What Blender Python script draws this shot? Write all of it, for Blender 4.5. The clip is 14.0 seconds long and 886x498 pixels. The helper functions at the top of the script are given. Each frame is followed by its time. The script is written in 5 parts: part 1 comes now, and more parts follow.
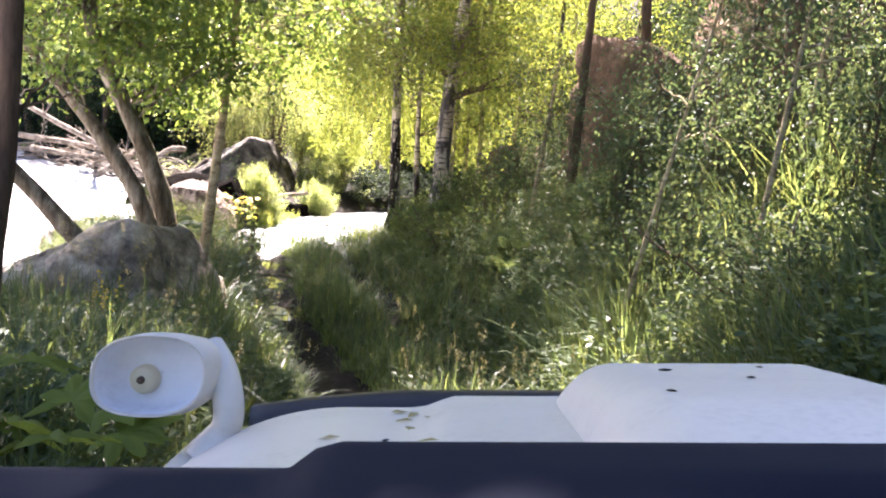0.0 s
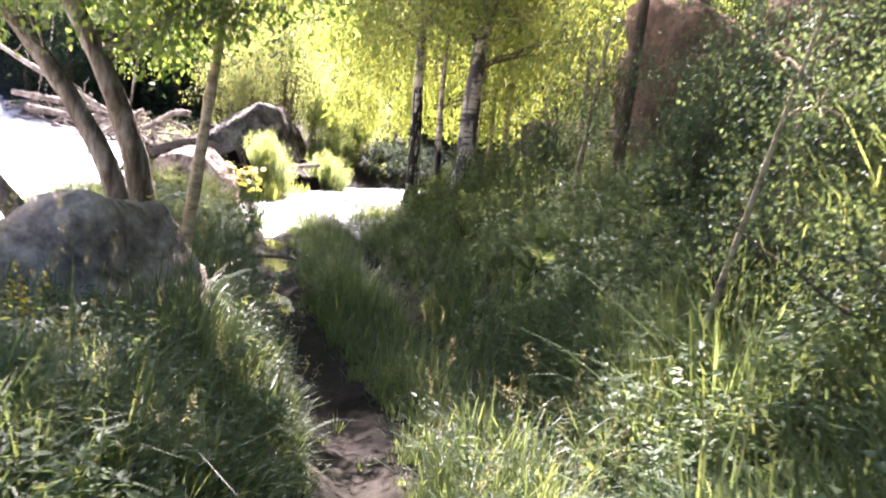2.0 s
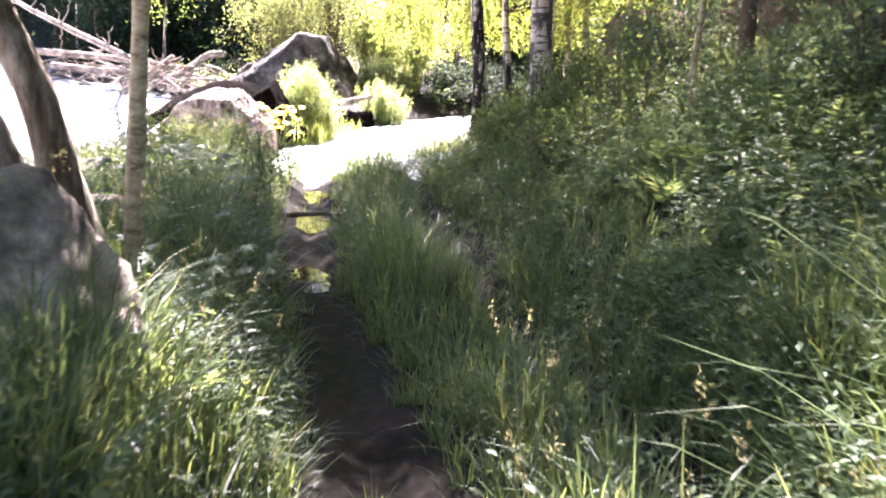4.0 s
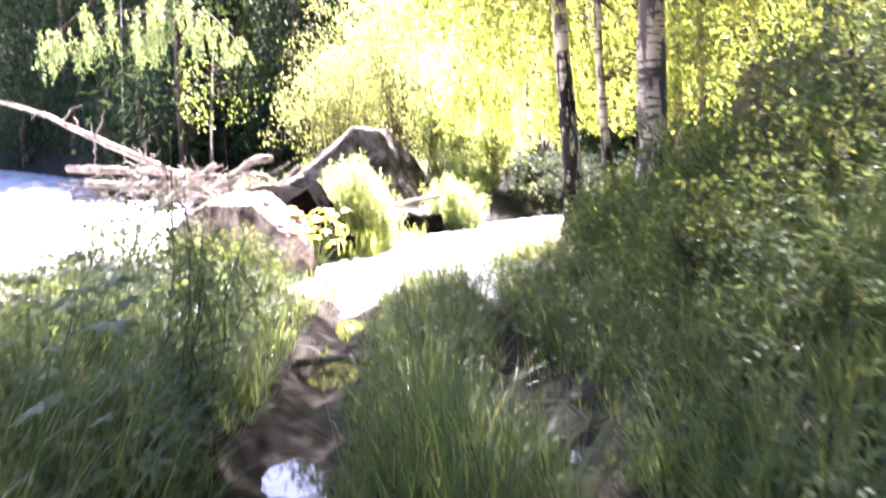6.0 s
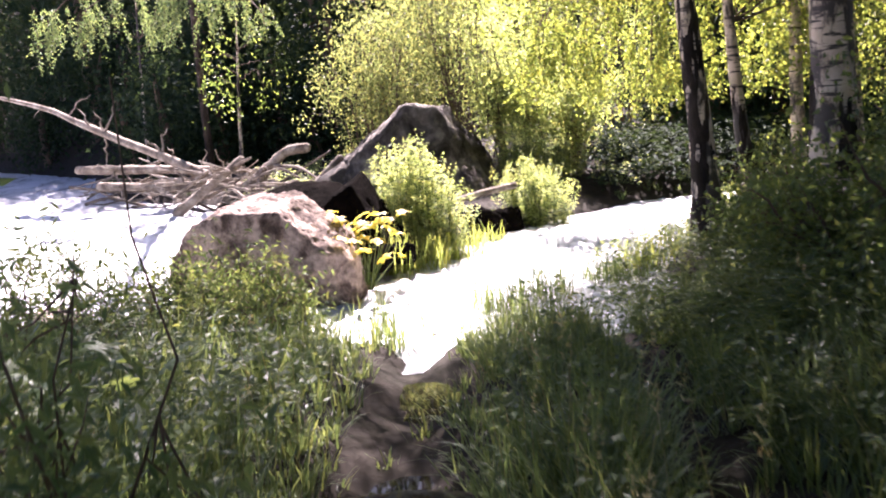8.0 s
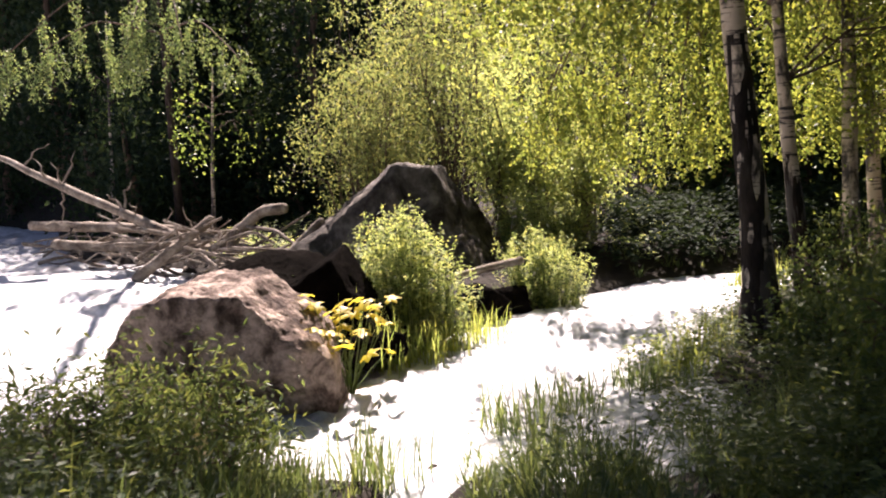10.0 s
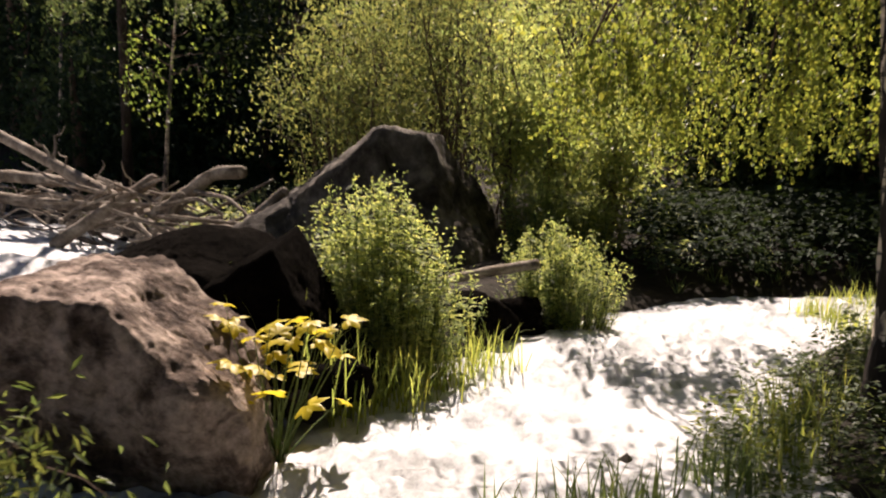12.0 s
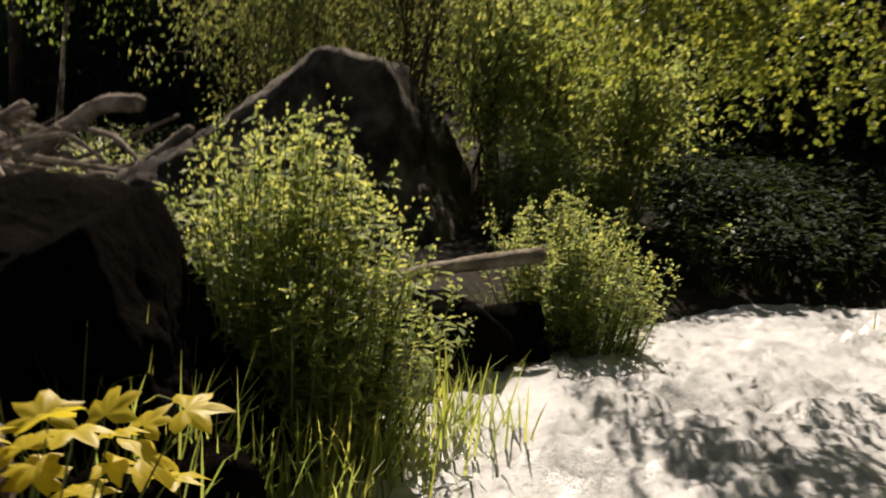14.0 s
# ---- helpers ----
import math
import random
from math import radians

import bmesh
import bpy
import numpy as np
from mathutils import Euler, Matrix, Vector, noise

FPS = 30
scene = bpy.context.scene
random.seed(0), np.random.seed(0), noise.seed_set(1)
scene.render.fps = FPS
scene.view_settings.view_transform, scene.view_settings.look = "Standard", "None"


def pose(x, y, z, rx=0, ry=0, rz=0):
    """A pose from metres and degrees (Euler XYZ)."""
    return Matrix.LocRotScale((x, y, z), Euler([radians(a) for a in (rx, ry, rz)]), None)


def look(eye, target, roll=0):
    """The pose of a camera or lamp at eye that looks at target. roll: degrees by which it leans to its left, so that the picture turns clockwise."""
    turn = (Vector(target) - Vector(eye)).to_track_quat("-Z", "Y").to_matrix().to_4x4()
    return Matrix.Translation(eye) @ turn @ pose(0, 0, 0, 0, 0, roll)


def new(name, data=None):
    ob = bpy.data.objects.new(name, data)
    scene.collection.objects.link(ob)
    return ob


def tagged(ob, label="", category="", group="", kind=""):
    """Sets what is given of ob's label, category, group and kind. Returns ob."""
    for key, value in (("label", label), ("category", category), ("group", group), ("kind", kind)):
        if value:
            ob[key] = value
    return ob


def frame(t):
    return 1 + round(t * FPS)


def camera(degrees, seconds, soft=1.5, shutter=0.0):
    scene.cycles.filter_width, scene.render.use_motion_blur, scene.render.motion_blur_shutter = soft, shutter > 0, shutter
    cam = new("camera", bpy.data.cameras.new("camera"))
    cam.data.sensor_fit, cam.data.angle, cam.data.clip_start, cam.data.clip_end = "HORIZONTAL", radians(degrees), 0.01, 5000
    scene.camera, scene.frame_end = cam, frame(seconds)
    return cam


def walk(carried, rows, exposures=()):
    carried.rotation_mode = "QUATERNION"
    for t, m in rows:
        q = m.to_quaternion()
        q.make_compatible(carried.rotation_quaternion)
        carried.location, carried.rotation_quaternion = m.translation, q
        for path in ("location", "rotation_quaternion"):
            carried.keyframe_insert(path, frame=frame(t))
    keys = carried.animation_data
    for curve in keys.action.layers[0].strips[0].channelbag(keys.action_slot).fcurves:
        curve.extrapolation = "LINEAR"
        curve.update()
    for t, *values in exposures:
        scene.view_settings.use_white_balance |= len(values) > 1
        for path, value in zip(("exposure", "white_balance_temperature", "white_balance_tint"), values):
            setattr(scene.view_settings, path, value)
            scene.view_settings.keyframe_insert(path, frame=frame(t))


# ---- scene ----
cam = camera(46.0, 14.0, 2.0, 0.5)
# seconds and stops of the camera's own brightening
EXPOSURES = [(0.0, 3.8, 5800, 28), (2.7, 3.95, 5500, 35), (4.8, 4.6, 5450, 37), (6.0, 4.75, 5500, 36), (7.2, 3.8, 5600, 37), (9.3, 2.45, 5800, 32), (11.0, 1.6, 6350, 26), (12.5, 1.1, 6400, 20), (13.0, 0.9, 6400, 16), (13.5, 0.6, 6600, 16), (14.0, 0.7, 6500, 16)]
# seconds, place, yaw, pitch, roll
PATH = [
    (0.0, 0.0, 0.0, 3.6, -0.95, -8.95, 6.07),
    (0.5, -0.019, 0.105, 3.598, -0.98, -8.68, 6.3),
    (1.0, -0.064, 0.472, 3.562, -0.81, -8.05, 7.08),
    (1.5, -0.117, 1.123, 3.493, -0.69, -8.13, 7.92),
    (2.0, -0.174, 1.972, 3.375, -0.48, -10.28, 8.09),
    (2.5, -0.227, 2.758, 3.255, -0.29, -12.53, 7.93),
    (2.7, -0.241, 3.07, 3.216, 0.04, -13.54, 6.58),
    (4.8, -0.073, 6.678, 2.642, 5.36, -14.47, -0.25),
    (5.0, -0.092, 7.058, 2.575, 5.63, -13.71, -1.02),
    (5.5, -0.205, 8.139, 2.355, 7.45, -13.01, -0.78),
    (6.0, -0.328, 9.236, 2.21, 9.24, -8.42, -1.69),
    (6.5, -0.558, 10.296, 2.095, 10.28, -6.26, -2.76),
    (7.0, -0.799, 11.309, 1.988, 11.5, -9.83, -4.25),
    (7.2, -0.892, 11.625, 1.959, 12.06, -9.61, -4.79),
    (9.3, -1.659, 13.584, 2.12, 11.71, -8.72, -3.51),
    (9.5, -1.685, 13.777, 2.099, 11.53, -7.8, -2.99),
    (10.0, -1.753, 14.314, 2.038, 10.84, -6.34, -3.22),
    (10.5, -1.872, 14.884, 2.0, 11.02, -6.7, -2.13),
    (11.0, -1.994, 15.564, 1.981, 10.64, -4.77, -2.2),
    (11.5, -2.162, 16.31, 1.9, 10.22, -4.54, -1.01),
    (12.0, -2.331, 17.102, 1.834, 10.06, -7.49, 1.31),
    (12.5, -2.473, 17.861, 1.764, 9.34, -8.06, 1.01),
    (13.0, -2.629, 18.67, 1.681, 7.91, -9.07, 2.17),
    (13.5, -2.711, 19.32, 1.667, 7.32, -7.91, 0.54),
    (14.0, -2.882, 19.973, 1.56, 7.32, -9.67, 4.46),
]
walk(cam, [(t, pose(x, y, z, 90 + pitch, 0, yaw) @ pose(0, 0, 0, 0, 0, roll)) for t, x, y, z, yaw, pitch, roll in PATH], EXPOSURES)

# ---- world, sun ----
SUN_AZ, SUN_EL = -12.0, 48.0          # degrees from +y towards +x, and above the horizon
world = bpy.data.worlds.new("world")
scene.world = world
world.use_nodes = True
sky = world.node_tree.nodes.new("ShaderNodeTexSky")
sky.sky_type = "NISHITA"
sky.sun_disc = False
sky.sun_elevation = radians(SUN_EL)
sky.sun_rotation = radians(SUN_AZ % 360)
sky.dust_density = 1.5
world.node_tree.links.new(sky.outputs[0], world.node_tree.nodes["Background"].inputs[0])
world.node_tree.nodes["Background"].inputs[1].default_value = 0.03
sun_data = bpy.data.lights.new("sun", "SUN")
sun_data.energy, sun_data.angle, sun_data.color = 5.6, radians(0.6), (1.0, 0.875, 0.70)
sun = new("sun", sun_data)
a, e = radians(SUN_AZ), radians(SUN_EL)
sun_way = Vector((math.sin(a) * math.cos(e), math.cos(a) * math.cos(e), math.sin(e)))
sun.matrix_world = look(sun_way * 60, (0, 0, 0))

# ---- materials ----
def material(name):
    m = bpy.data.materials.new(name)
    m.use_nodes = True
    t = m.node_tree
    return m, t, t.nodes["Principled BSDF"], t.nodes["Material Output"]


def node(t, kind, **values):
    n = t.nodes.new(kind)
    for k, v in values.items():
        if k == "data_type":
            n.data_type = v
        elif k == "operation":
            n.operation = v
        elif k in n.inputs:
            n.inputs[k].default_value = v
    return n


def ramp(t, source, stops):
    r = t.nodes.new("ShaderNodeValToRGB")
    while len(r.color_ramp.elements) < len(stops):
        r.color_ramp.elements.new(0.5)
    for el, (p, c) in zip(r.color_ramp.elements, stops):
        el.position, el.color = p, (*c, 1)
    t.links.new(source, r.inputs[0])
    return r


def coords(t, scale=(1, 1, 1)):
    c, m = t.nodes.new("ShaderNodeTexCoord"), t.nodes.new("ShaderNodeMapping")
    m.inputs["Scale"].default_value = scale
    t.links.new(c.outputs["Object"], m.inputs["Vector"])
    return m.outputs["Vector"]


def noise_tex(t, vec, scale, detail=6.0, rough=0.6, dist=0.0):
    n = node(t, "ShaderNodeTexNoise", Scale=scale, Detail=detail, Roughness=rough, Distortion=dist)
    t.links.new(vec, n.inputs["Vector"])
    return n


def bump(t, bsdf, height, strength, distance):
    b = node(t, "ShaderNodeBump", Strength=strength, Distance=distance)
    t.links.new(height, b.inputs["Height"])
    t.links.new(b.outputs[0], bsdf.inputs["Normal"])


def leaf_material(name, dark, light, through_colour, share=0.45, rough=0.45, sheen=0.22):
    m, t, p, out = material(name)
    g = t.nodes.new("ShaderNodeNewGeometry")
    r = ramp(t, g.outputs["Random Per Island"], [(0.0, dark), (0.65, light), (1.0, tuple(0.5 * (x + y) for x, y in zip(dark, light)))])
    n = noise_tex(t, coords(t), 0.9, 3)
    mix = node(t, "ShaderNodeMix", data_type="RGBA")
    mix.blend_type = "MULTIPLY"
    mix.inputs["Factor"].default_value = 0.5
    t.links.new(r.outputs[0], mix.inputs["A"])
    t.links.new(ramp(t, n.outputs[0], [(0.3, (0.45, 0.5, 0.5)), (0.7, (1.25, 1.2, 1.0))]).outputs[0], mix.inputs["B"])
    t.links.new(mix.outputs["Result"], p.inputs["Base Color"])
    p.inputs["Roughness"].default_value = rough
    p.inputs["Specular IOR Level"].default_value = sheen
    tr = node(t, "ShaderNodeBsdfTranslucent", Color=(*through_colour, 1))
    tm = node(t, "ShaderNodeMix", data_type="RGBA")
    tm.blend_type = "MULTIPLY"
    tm.inputs["Factor"].default_value = 0.7
    tm.inputs["A"].default_value = (*through_colour, 1)
    t.links.new(ramp(t, g.outputs["Random Per Island"], [(0.0, (0.18, 0.32, 0.3)), (0.6, (0.75, 0.82, 0.8)), (1.0, (1.3, 1.15, 0.9))]).outputs[0], tm.inputs["B"])
    t.links.new(tm.outputs["Result"], tr.inputs["Color"])
    s = node(t, "ShaderNodeMixShader")
    s.inputs[0].default_value = share
    t.links.new(p.outputs[0], s.inputs[1])
    t.links.new(tr.outputs[0], s.inputs[2])
    t.links.new(s.outputs[0], out.inputs["Surface"])
    return m


def rough_material(name, stops, scale, bump_scale, strength, distance, rough=0.9, stretch=(1, 1, 1), fine=None, gloss=0.12):
    m, t, p, out = material(name)
    v = coords(t, stretch)
    n = noise_tex(t, v, scale, 8, 0.65, 0.4)
    col = ramp(t, n.outputs[0], stops)
    last = col.outputs[0]
    f = noise_tex(t, v, bump_scale, 8, 0.7)
    mix = node(t, "ShaderNodeMix", data_type="RGBA")
    mix.blend_type = "MULTIPLY"
    mix.inputs["Factor"].default_value = 0.8
    t.links.new(last, mix.inputs["A"])
    t.links.new(ramp(t, f.outputs[0], fine or [(0.3, (0.5, 0.5, 0.5)), (0.65, (1.2, 1.2, 1.2))]).outputs[0], mix.inputs["B"])
    t.links.new(mix.outputs["Result"], p.inputs["Base Color"])
    p.inputs["Roughness"].default_value = rough
    p.inputs["Specular IOR Level"].default_value = gloss
    g = noise_tex(t, v, bump_scale * 4.5, 6, 0.7)
    both = node(t, "ShaderNodeMath", operation="MULTIPLY_ADD")
    both.inputs[1].default_value = 0.35
    t.links.new(g.outputs[0], both.inputs[0])
    t.links.new(f.outputs[0], both.inputs[2])
    bump(t, p, both.outputs[0], strength, distance)
    return m


M_BIRCH_LEAF = leaf_material("birch_leaf", (0.045, 0.08, 0.025), (0.11, 0.15, 0.04), (0.38, 0.41, 0.06), 0.5, 0.45, 0.2)
M_WILLOW_LEAF = leaf_material("willow_leaf", (0.06, 0.10, 0.04), (0.15, 0.18, 0.07), (0.58, 0.62, 0.17), 0.56, 0.5, 0.15)
M_SALLOW_LEAF = leaf_material("sallow_leaf", (0.08, 0.10, 0.05), (0.15, 0.16, 0.08), (0.35, 0.37, 0.10), 0.5, 0.5, 0.15)
M_ALDER_LEAF = leaf_material("alder_leaf", (0.035, 0.075, 0.03), (0.085, 0.13, 0.045), (0.32, 0.40, 0.065), 0.46)
M_SHRUB_LEAF = leaf_material("shrub_leaf", (0.03, 0.056, 0.038), (0.078, 0.112, 0.074), (0.20, 0.25, 0.08), 0.32, 0.5, 0.10)
M_BANK_LEAF = leaf_material("bank_leaf", (0.048, 0.088, 0.044), (0.12, 0.165, 0.078), (0.29, 0.35, 0.10), 0.40, 0.5, 0.16)
M_HERB_LEAF = leaf_material("herb_leaf", (0.03, 0.055, 0.026), (0.070, 0.105, 0.040), (0.26, 0.30, 0.07), 0.4, 0.5, 0.16)
M_GRASS = leaf_material("grass_blade", (0.042, 0.070, 0.036), (0.10, 0.145, 0.056), (0.29, 0.34, 0.09), 0.4, 0.45, 0.3)
M_HOGWEED = leaf_material("hogweed_leaf", (0.08, 0.125, 0.03), (0.17, 0.21, 0.045), (0.42, 0.46, 0.07), 0.4, 0.6, 0.06)
M_DRY = leaf_material("dry_grass", (0.25, 0.20, 0.09), (0.42, 0.36, 0.18), (0.45, 0.38, 0.15), 0.3, 0.6)
M_YELLOW_LEAF = leaf_material("yellow_leaf", (0.14, 0.20, 0.03), (0.50, 0.40, 0.025), (0.72, 0.56, 0.035), 0.5)
M_NETTLE = leaf_material("island_herb_leaf", (0.07, 0.11, 0.05), (0.18, 0.225, 0.10), (0.70, 0.74, 0.20), 0.54)
# Brighter twin of the grass; sunlight is put into its colour.
M_SUNLIT_SEDGE = leaf_material("sunlit_sedge_blade", (0.09, 0.13, 0.03), (0.19, 0.23, 0.06), (0.60, 0.62, 0.12), 0.5, 0.45, 0.2)
# Below true leaf tones: the shade of backlit woods is in this colour.
M_SHADE_LEAF = leaf_material("shade_dark_leaf", (0.010, 0.021, 0.014), (0.030, 0.047, 0.026), (0.07, 0.10, 0.025), 0.22, 0.7, 0.06)
M_FLOWER = leaf_material("yellow_flower", (0.7, 0.5, 0.02), (0.8, 0.6, 0.03), (0.7, 0.5, 0.02), 0.2)
M_STEM = rough_material("green_stem", [(0.3, (0.08, 0.12, 0.04)), (0.7, (0.14, 0.17, 0.06))], 6, 40, 0.2, 0.002)
M_BARK = rough_material("grey_brown_bark", [(0.36, (0.045, 0.034, 0.024)), (0.5, (0.15, 0.12, 0.08)), (0.66, (0.34, 0.30, 0.23))], 7, 30, 1.0, 0.03, stretch=(1, 1, 0.3))
M_PINE = rough_material("dark_bark", [(0.3, (0.06, 0.045, 0.035)), (0.7, (0.16, 0.11, 0.075))], 5, 22, 0.9, 0.02, stretch=(1, 1, 0.25))
M_PALE = rough_material("pale_yellow_bark", [(0.35, (0.16, 0.12, 0.07)), (0.5, (0.42, 0.34, 0.20)), (0.65, (0.56, 0.47, 0.30))], 7, 30, 0.6, 0.01, stretch=(1, 1, 2.5))
M_BLACKBARK = rough_material("black_furrowed_bark", [(0.35, (0.018, 0.014, 0.012)), (0.6, (0.05, 0.04, 0.033)), (0.75, (0.16, 0.13, 0.10))], 6, 26, 1.0, 0.03, stretch=(1, 1, 0.3))
M_TWIG = rough_material("twig_bark", [(0.3, (0.07, 0.05, 0.035)), (0.7, (0.14, 0.10, 0.07))], 8, 40, 0.4, 0.004)
M_ROCK = rough_material("grey_granite", [(0.36, (0.11, 0.092, 0.072)), (0.48, (0.32, 0.27, 0.205)), (0.60, (0.56, 0.49, 0.38))], 2.4, 11, 1.0, 0.05)
M_ROCK_WARM = rough_material("warm_granite", [(0.36, (0.05, 0.035, 0.027)), (0.45, (0.125, 0.092, 0.073)), (0.58, (0.45, 0.36, 0.30))], 3.4, 17, 1.0, 0.045, fine=[(0.34, (0.30, 0.28, 0.27)), (0.5, (0.9, 0.9, 0.9)), (0.66, (1.35, 1.3, 1.3))])
# Near-black base: the backlit rocks' shade is put into the colour.
M_ROCK_DARK = rough_material("shade_dark_rock", [(0.3, (0.003, 0.0025, 0.002)), (0.5, (0.006, 0.005, 0.004)), (0.72, (0.012, 0.010, 0.0085))], 2.0, 18, 1.0, 0.04, 0.9, gloss=0.005)
# Darker copy of the granite; the island boulders' shade is in the colour.
M_ROCK_SHADE = rough_material("shade_dark_granite", [(0.36, (0.024, 0.020, 0.016)), (0.48, (0.080, 0.070, 0.058)), (0.62, (0.20, 0.178, 0.148))], 2.4, 11, 1.0, 0.06)
M_CLIFF = rough_material("red_brown_rock", [(0.25, (0.08, 0.05, 0.035)), (0.55, (0.22, 0.14, 0.09)), (0.8, (0.34, 0.23, 0.15))], 1.2, 9, 0.9, 0.06)
M_DRIFT = rough_material("bleached_driftwood", [(0.3, (0.08, 0.062, 0.046)), (0.5, (0.19, 0.158, 0.125)), (0.7, (0.38, 0.34, 0.285))], 4, 30, 0.7, 0.01, stretch=(1, 1, 1))


def birch_bark():
    m, t, p, out = material("birch_bark")
    big = noise_tex(t, coords(t, (1, 1, 0.35)), 3.2, 6, 0.65)
    lines = noise_tex(t, coords(t, (1.3, 1.3, 9)), 3.0, 5, 0.6)
    white = ramp(t, noise_tex(t, coords(t), 5, 4).outputs[0], [(0.3, (0.40, 0.32, 0.23)), (0.7, (0.62, 0.52, 0.40))])
    one = node(t, "ShaderNodeMix", data_type="RGBA")
    one.inputs["B"].default_value = (0.035, 0.028, 0.024, 1)
    t.links.new(ramp(t, lines.outputs[0], [(0.545, (0, 0, 0)), (0.59, (1, 1, 1))]).outputs[0], one.inputs["Factor"])
    t.links.new(white.outputs[0], one.inputs["A"])
    two = node(t, "ShaderNodeMix", data_type="RGBA")
    two.inputs["B"].default_value = (0.05, 0.04, 0.033, 1)
    t.links.new(ramp(t, big.outputs[0], [(0.475, (0, 0, 0)), (0.535, (1, 1, 1))]).outputs[0], two.inputs["Factor"])
    t.links.new(one.outputs["Result"], two.inputs["A"])
    t.links.new(two.outputs["Result"], p.inputs["Base Color"])
    p.inputs["Roughness"].default_value = 0.7
    bump(t, p, lines.outputs[0], 0.7, 0.015)
    return m


M_BIRCH = birch_bark()


def soil():
    m, t, p, out = material("soil")
    v = coords(t)
    n = noise_tex(t, v, 0.8, 8, 0.65)
    f = noise_tex(t, v, 12, 8, 0.7)
    c = ramp(t, n.outputs[0], [(0.3, (0.012, 0.010, 0.008)), (0.5, (0.032, 0.027, 0.021)), (0.7, (0.018, 0.019, 0.011))])
    mix = node(t, "ShaderNodeMix", data_type="RGBA")
    mix.blend_type = "MULTIPLY"
    mix.inputs["Factor"].default_value = 0.8
    t.links.new(c.outputs[0], mix.inputs["A"])
    t.links.new(ramp(t, f.outputs[0], [(0.3, (0.5, 0.5, 0.5)), (0.7, (1.3, 1.3, 1.3))]).outputs[0], mix.inputs["B"])
    t.links.new(mix.outputs["Result"], p.inputs["Base Color"])
    p.inputs["Roughness"].default_value = 0.85
    p.inputs["Specular IOR Level"].default_value = 0.05
    bump(t, p, f.outputs[0], 0.8, 0.04)
    return m


M_SOIL = soil()


def rapids():
    m, t, p, out = material("white_water")
    v = coords(t, (1.0, 0.5, 1.0))
    n = noise_tex(t, v, 1.7, 8, 0.7, 0.5)
    f = noise_tex(t, v, 9, 8, 0.75, 0.2)
    add = node(t, "ShaderNodeMath", operation="ADD")
    mul = node(t, "ShaderNodeMath", operation="MULTIPLY")
    mul.inputs[1].default_value = 0.6
    t.links.new(f.outputs[0], mul.inputs[0])
    t.links.new(n.outputs[0], add.inputs[0])
    t.links.new(mul.outputs[0], add.inputs[1])
    share = ramp(t, add.outputs[0], [(0.56, (0, 0, 0)), (0.72, (1, 1, 1))])
    col = ramp(t, add.outputs[0], [(0.56, (0.12, 0.13, 0.125)), (0.68, (0.36, 0.37, 0.37)), (0.80, (0.70, 0.71, 0.72)), (0.95, (0.82, 0.83, 0.84))])
    t.links.new(col.outputs[0], p.inputs["Base Color"])
    r = ramp(t, share.outputs[0], [(0.0, (0.06, 0.06, 0.06)), (1.0, (0.20, 0.20, 0.20))])
    t.links.new(r.outputs[0], p.inputs["Roughness"])
    p.inputs["IOR"].default_value = 1.33
    fine = noise_tex(t, coords(t, (1.0, 0.7, 1.0)), 30, 5, 0.7)
    rip = node(t, "ShaderNodeMath", operation="MULTIPLY_ADD")
    rip.inputs[1].default_value = 0.3
    t.links.new(fine.outputs[0], rip.inputs[0])
    t.links.new(add.outputs[0], rip.inputs[2])
    bump(t, p, rip.outputs[0], 1.0, 0.034)
    # foam lets the light through from behind
    tr = node(t, "ShaderNodeBsdfTranslucent", Color=(0.86, 0.88, 0.9, 1))
    s = node(t, "ShaderNodeMixShader")
    half = node(t, "ShaderNodeMath", operation="MULTIPLY")
    half.inputs[1].default_value = 0.25
    t.links.new(share.outputs[0], half.inputs[0])
    t.links.new(half.outputs[0], s.inputs[0])
    t.links.new(p.outputs[0], s.inputs[1])
    t.links.new(tr.outputs[0], s.inputs[2])
    t.links.new(s.outputs[0], out.inputs["Surface"])
    return m


M_RAPIDS = rapids()


def still_water():
    m, t, p, out = material("puddle_water")
    p.inputs["Base Color"].default_value = (0.010, 0.008, 0.0055, 1)
    p.inputs["Roughness"].default_value = 0.03
    p.inputs["IOR"].default_value = 1.33
    p.inputs["Specular IOR Level"].default_value = 1.0
    bump(t, p, noise_tex(t, coords(t), 5, 3).outputs[0], 0.02, 0.01)
    return m


M_PUDDLE = still_water()


def paint(name, colour, rough, coat=0.3, dirt=(0.25, 0.22, 0.18), gloss=0.5):
    m, t, p, out = material(name)
    n = noise_tex(t, coords(t), 3.0, 8, 0.7)
    d = noise_tex(t, coords(t), 60, 4, 0.6)
    mix = node(t, "ShaderNodeMix", data_type="RGBA")
    mix.inputs["A"].default_value = (*colour, 1)
    mix.inputs["B"].default_value = (*dirt, 1)
    mul = node(t, "ShaderNodeMath", operation="MULTIPLY")
    t.links.new(ramp(t, n.outputs[0], [(0.42, (0, 0, 0)), (0.75, (0.5, 0.5, 0.5))]).outputs[0], mul.inputs[0])
    t.links.new(ramp(t, d.outputs[0], [(0.45, (0.2, 0.2, 0.2)), (0.7, (1, 1, 1))]).outputs[0], mul.inputs[1])
    t.links.new(mul.outputs[0], mix.inputs["Factor"])
    t.links.new(mix.outputs["Result"], p.inputs["Base Color"])
    p.inputs["Roughness"].default_value = rough
    p.inputs["Specular IOR Level"].default_value = gloss
    p.inputs["Coat Weight"].default_value = coat
    p.inputs["Coat Roughness"].default_value = 0.2
    return m


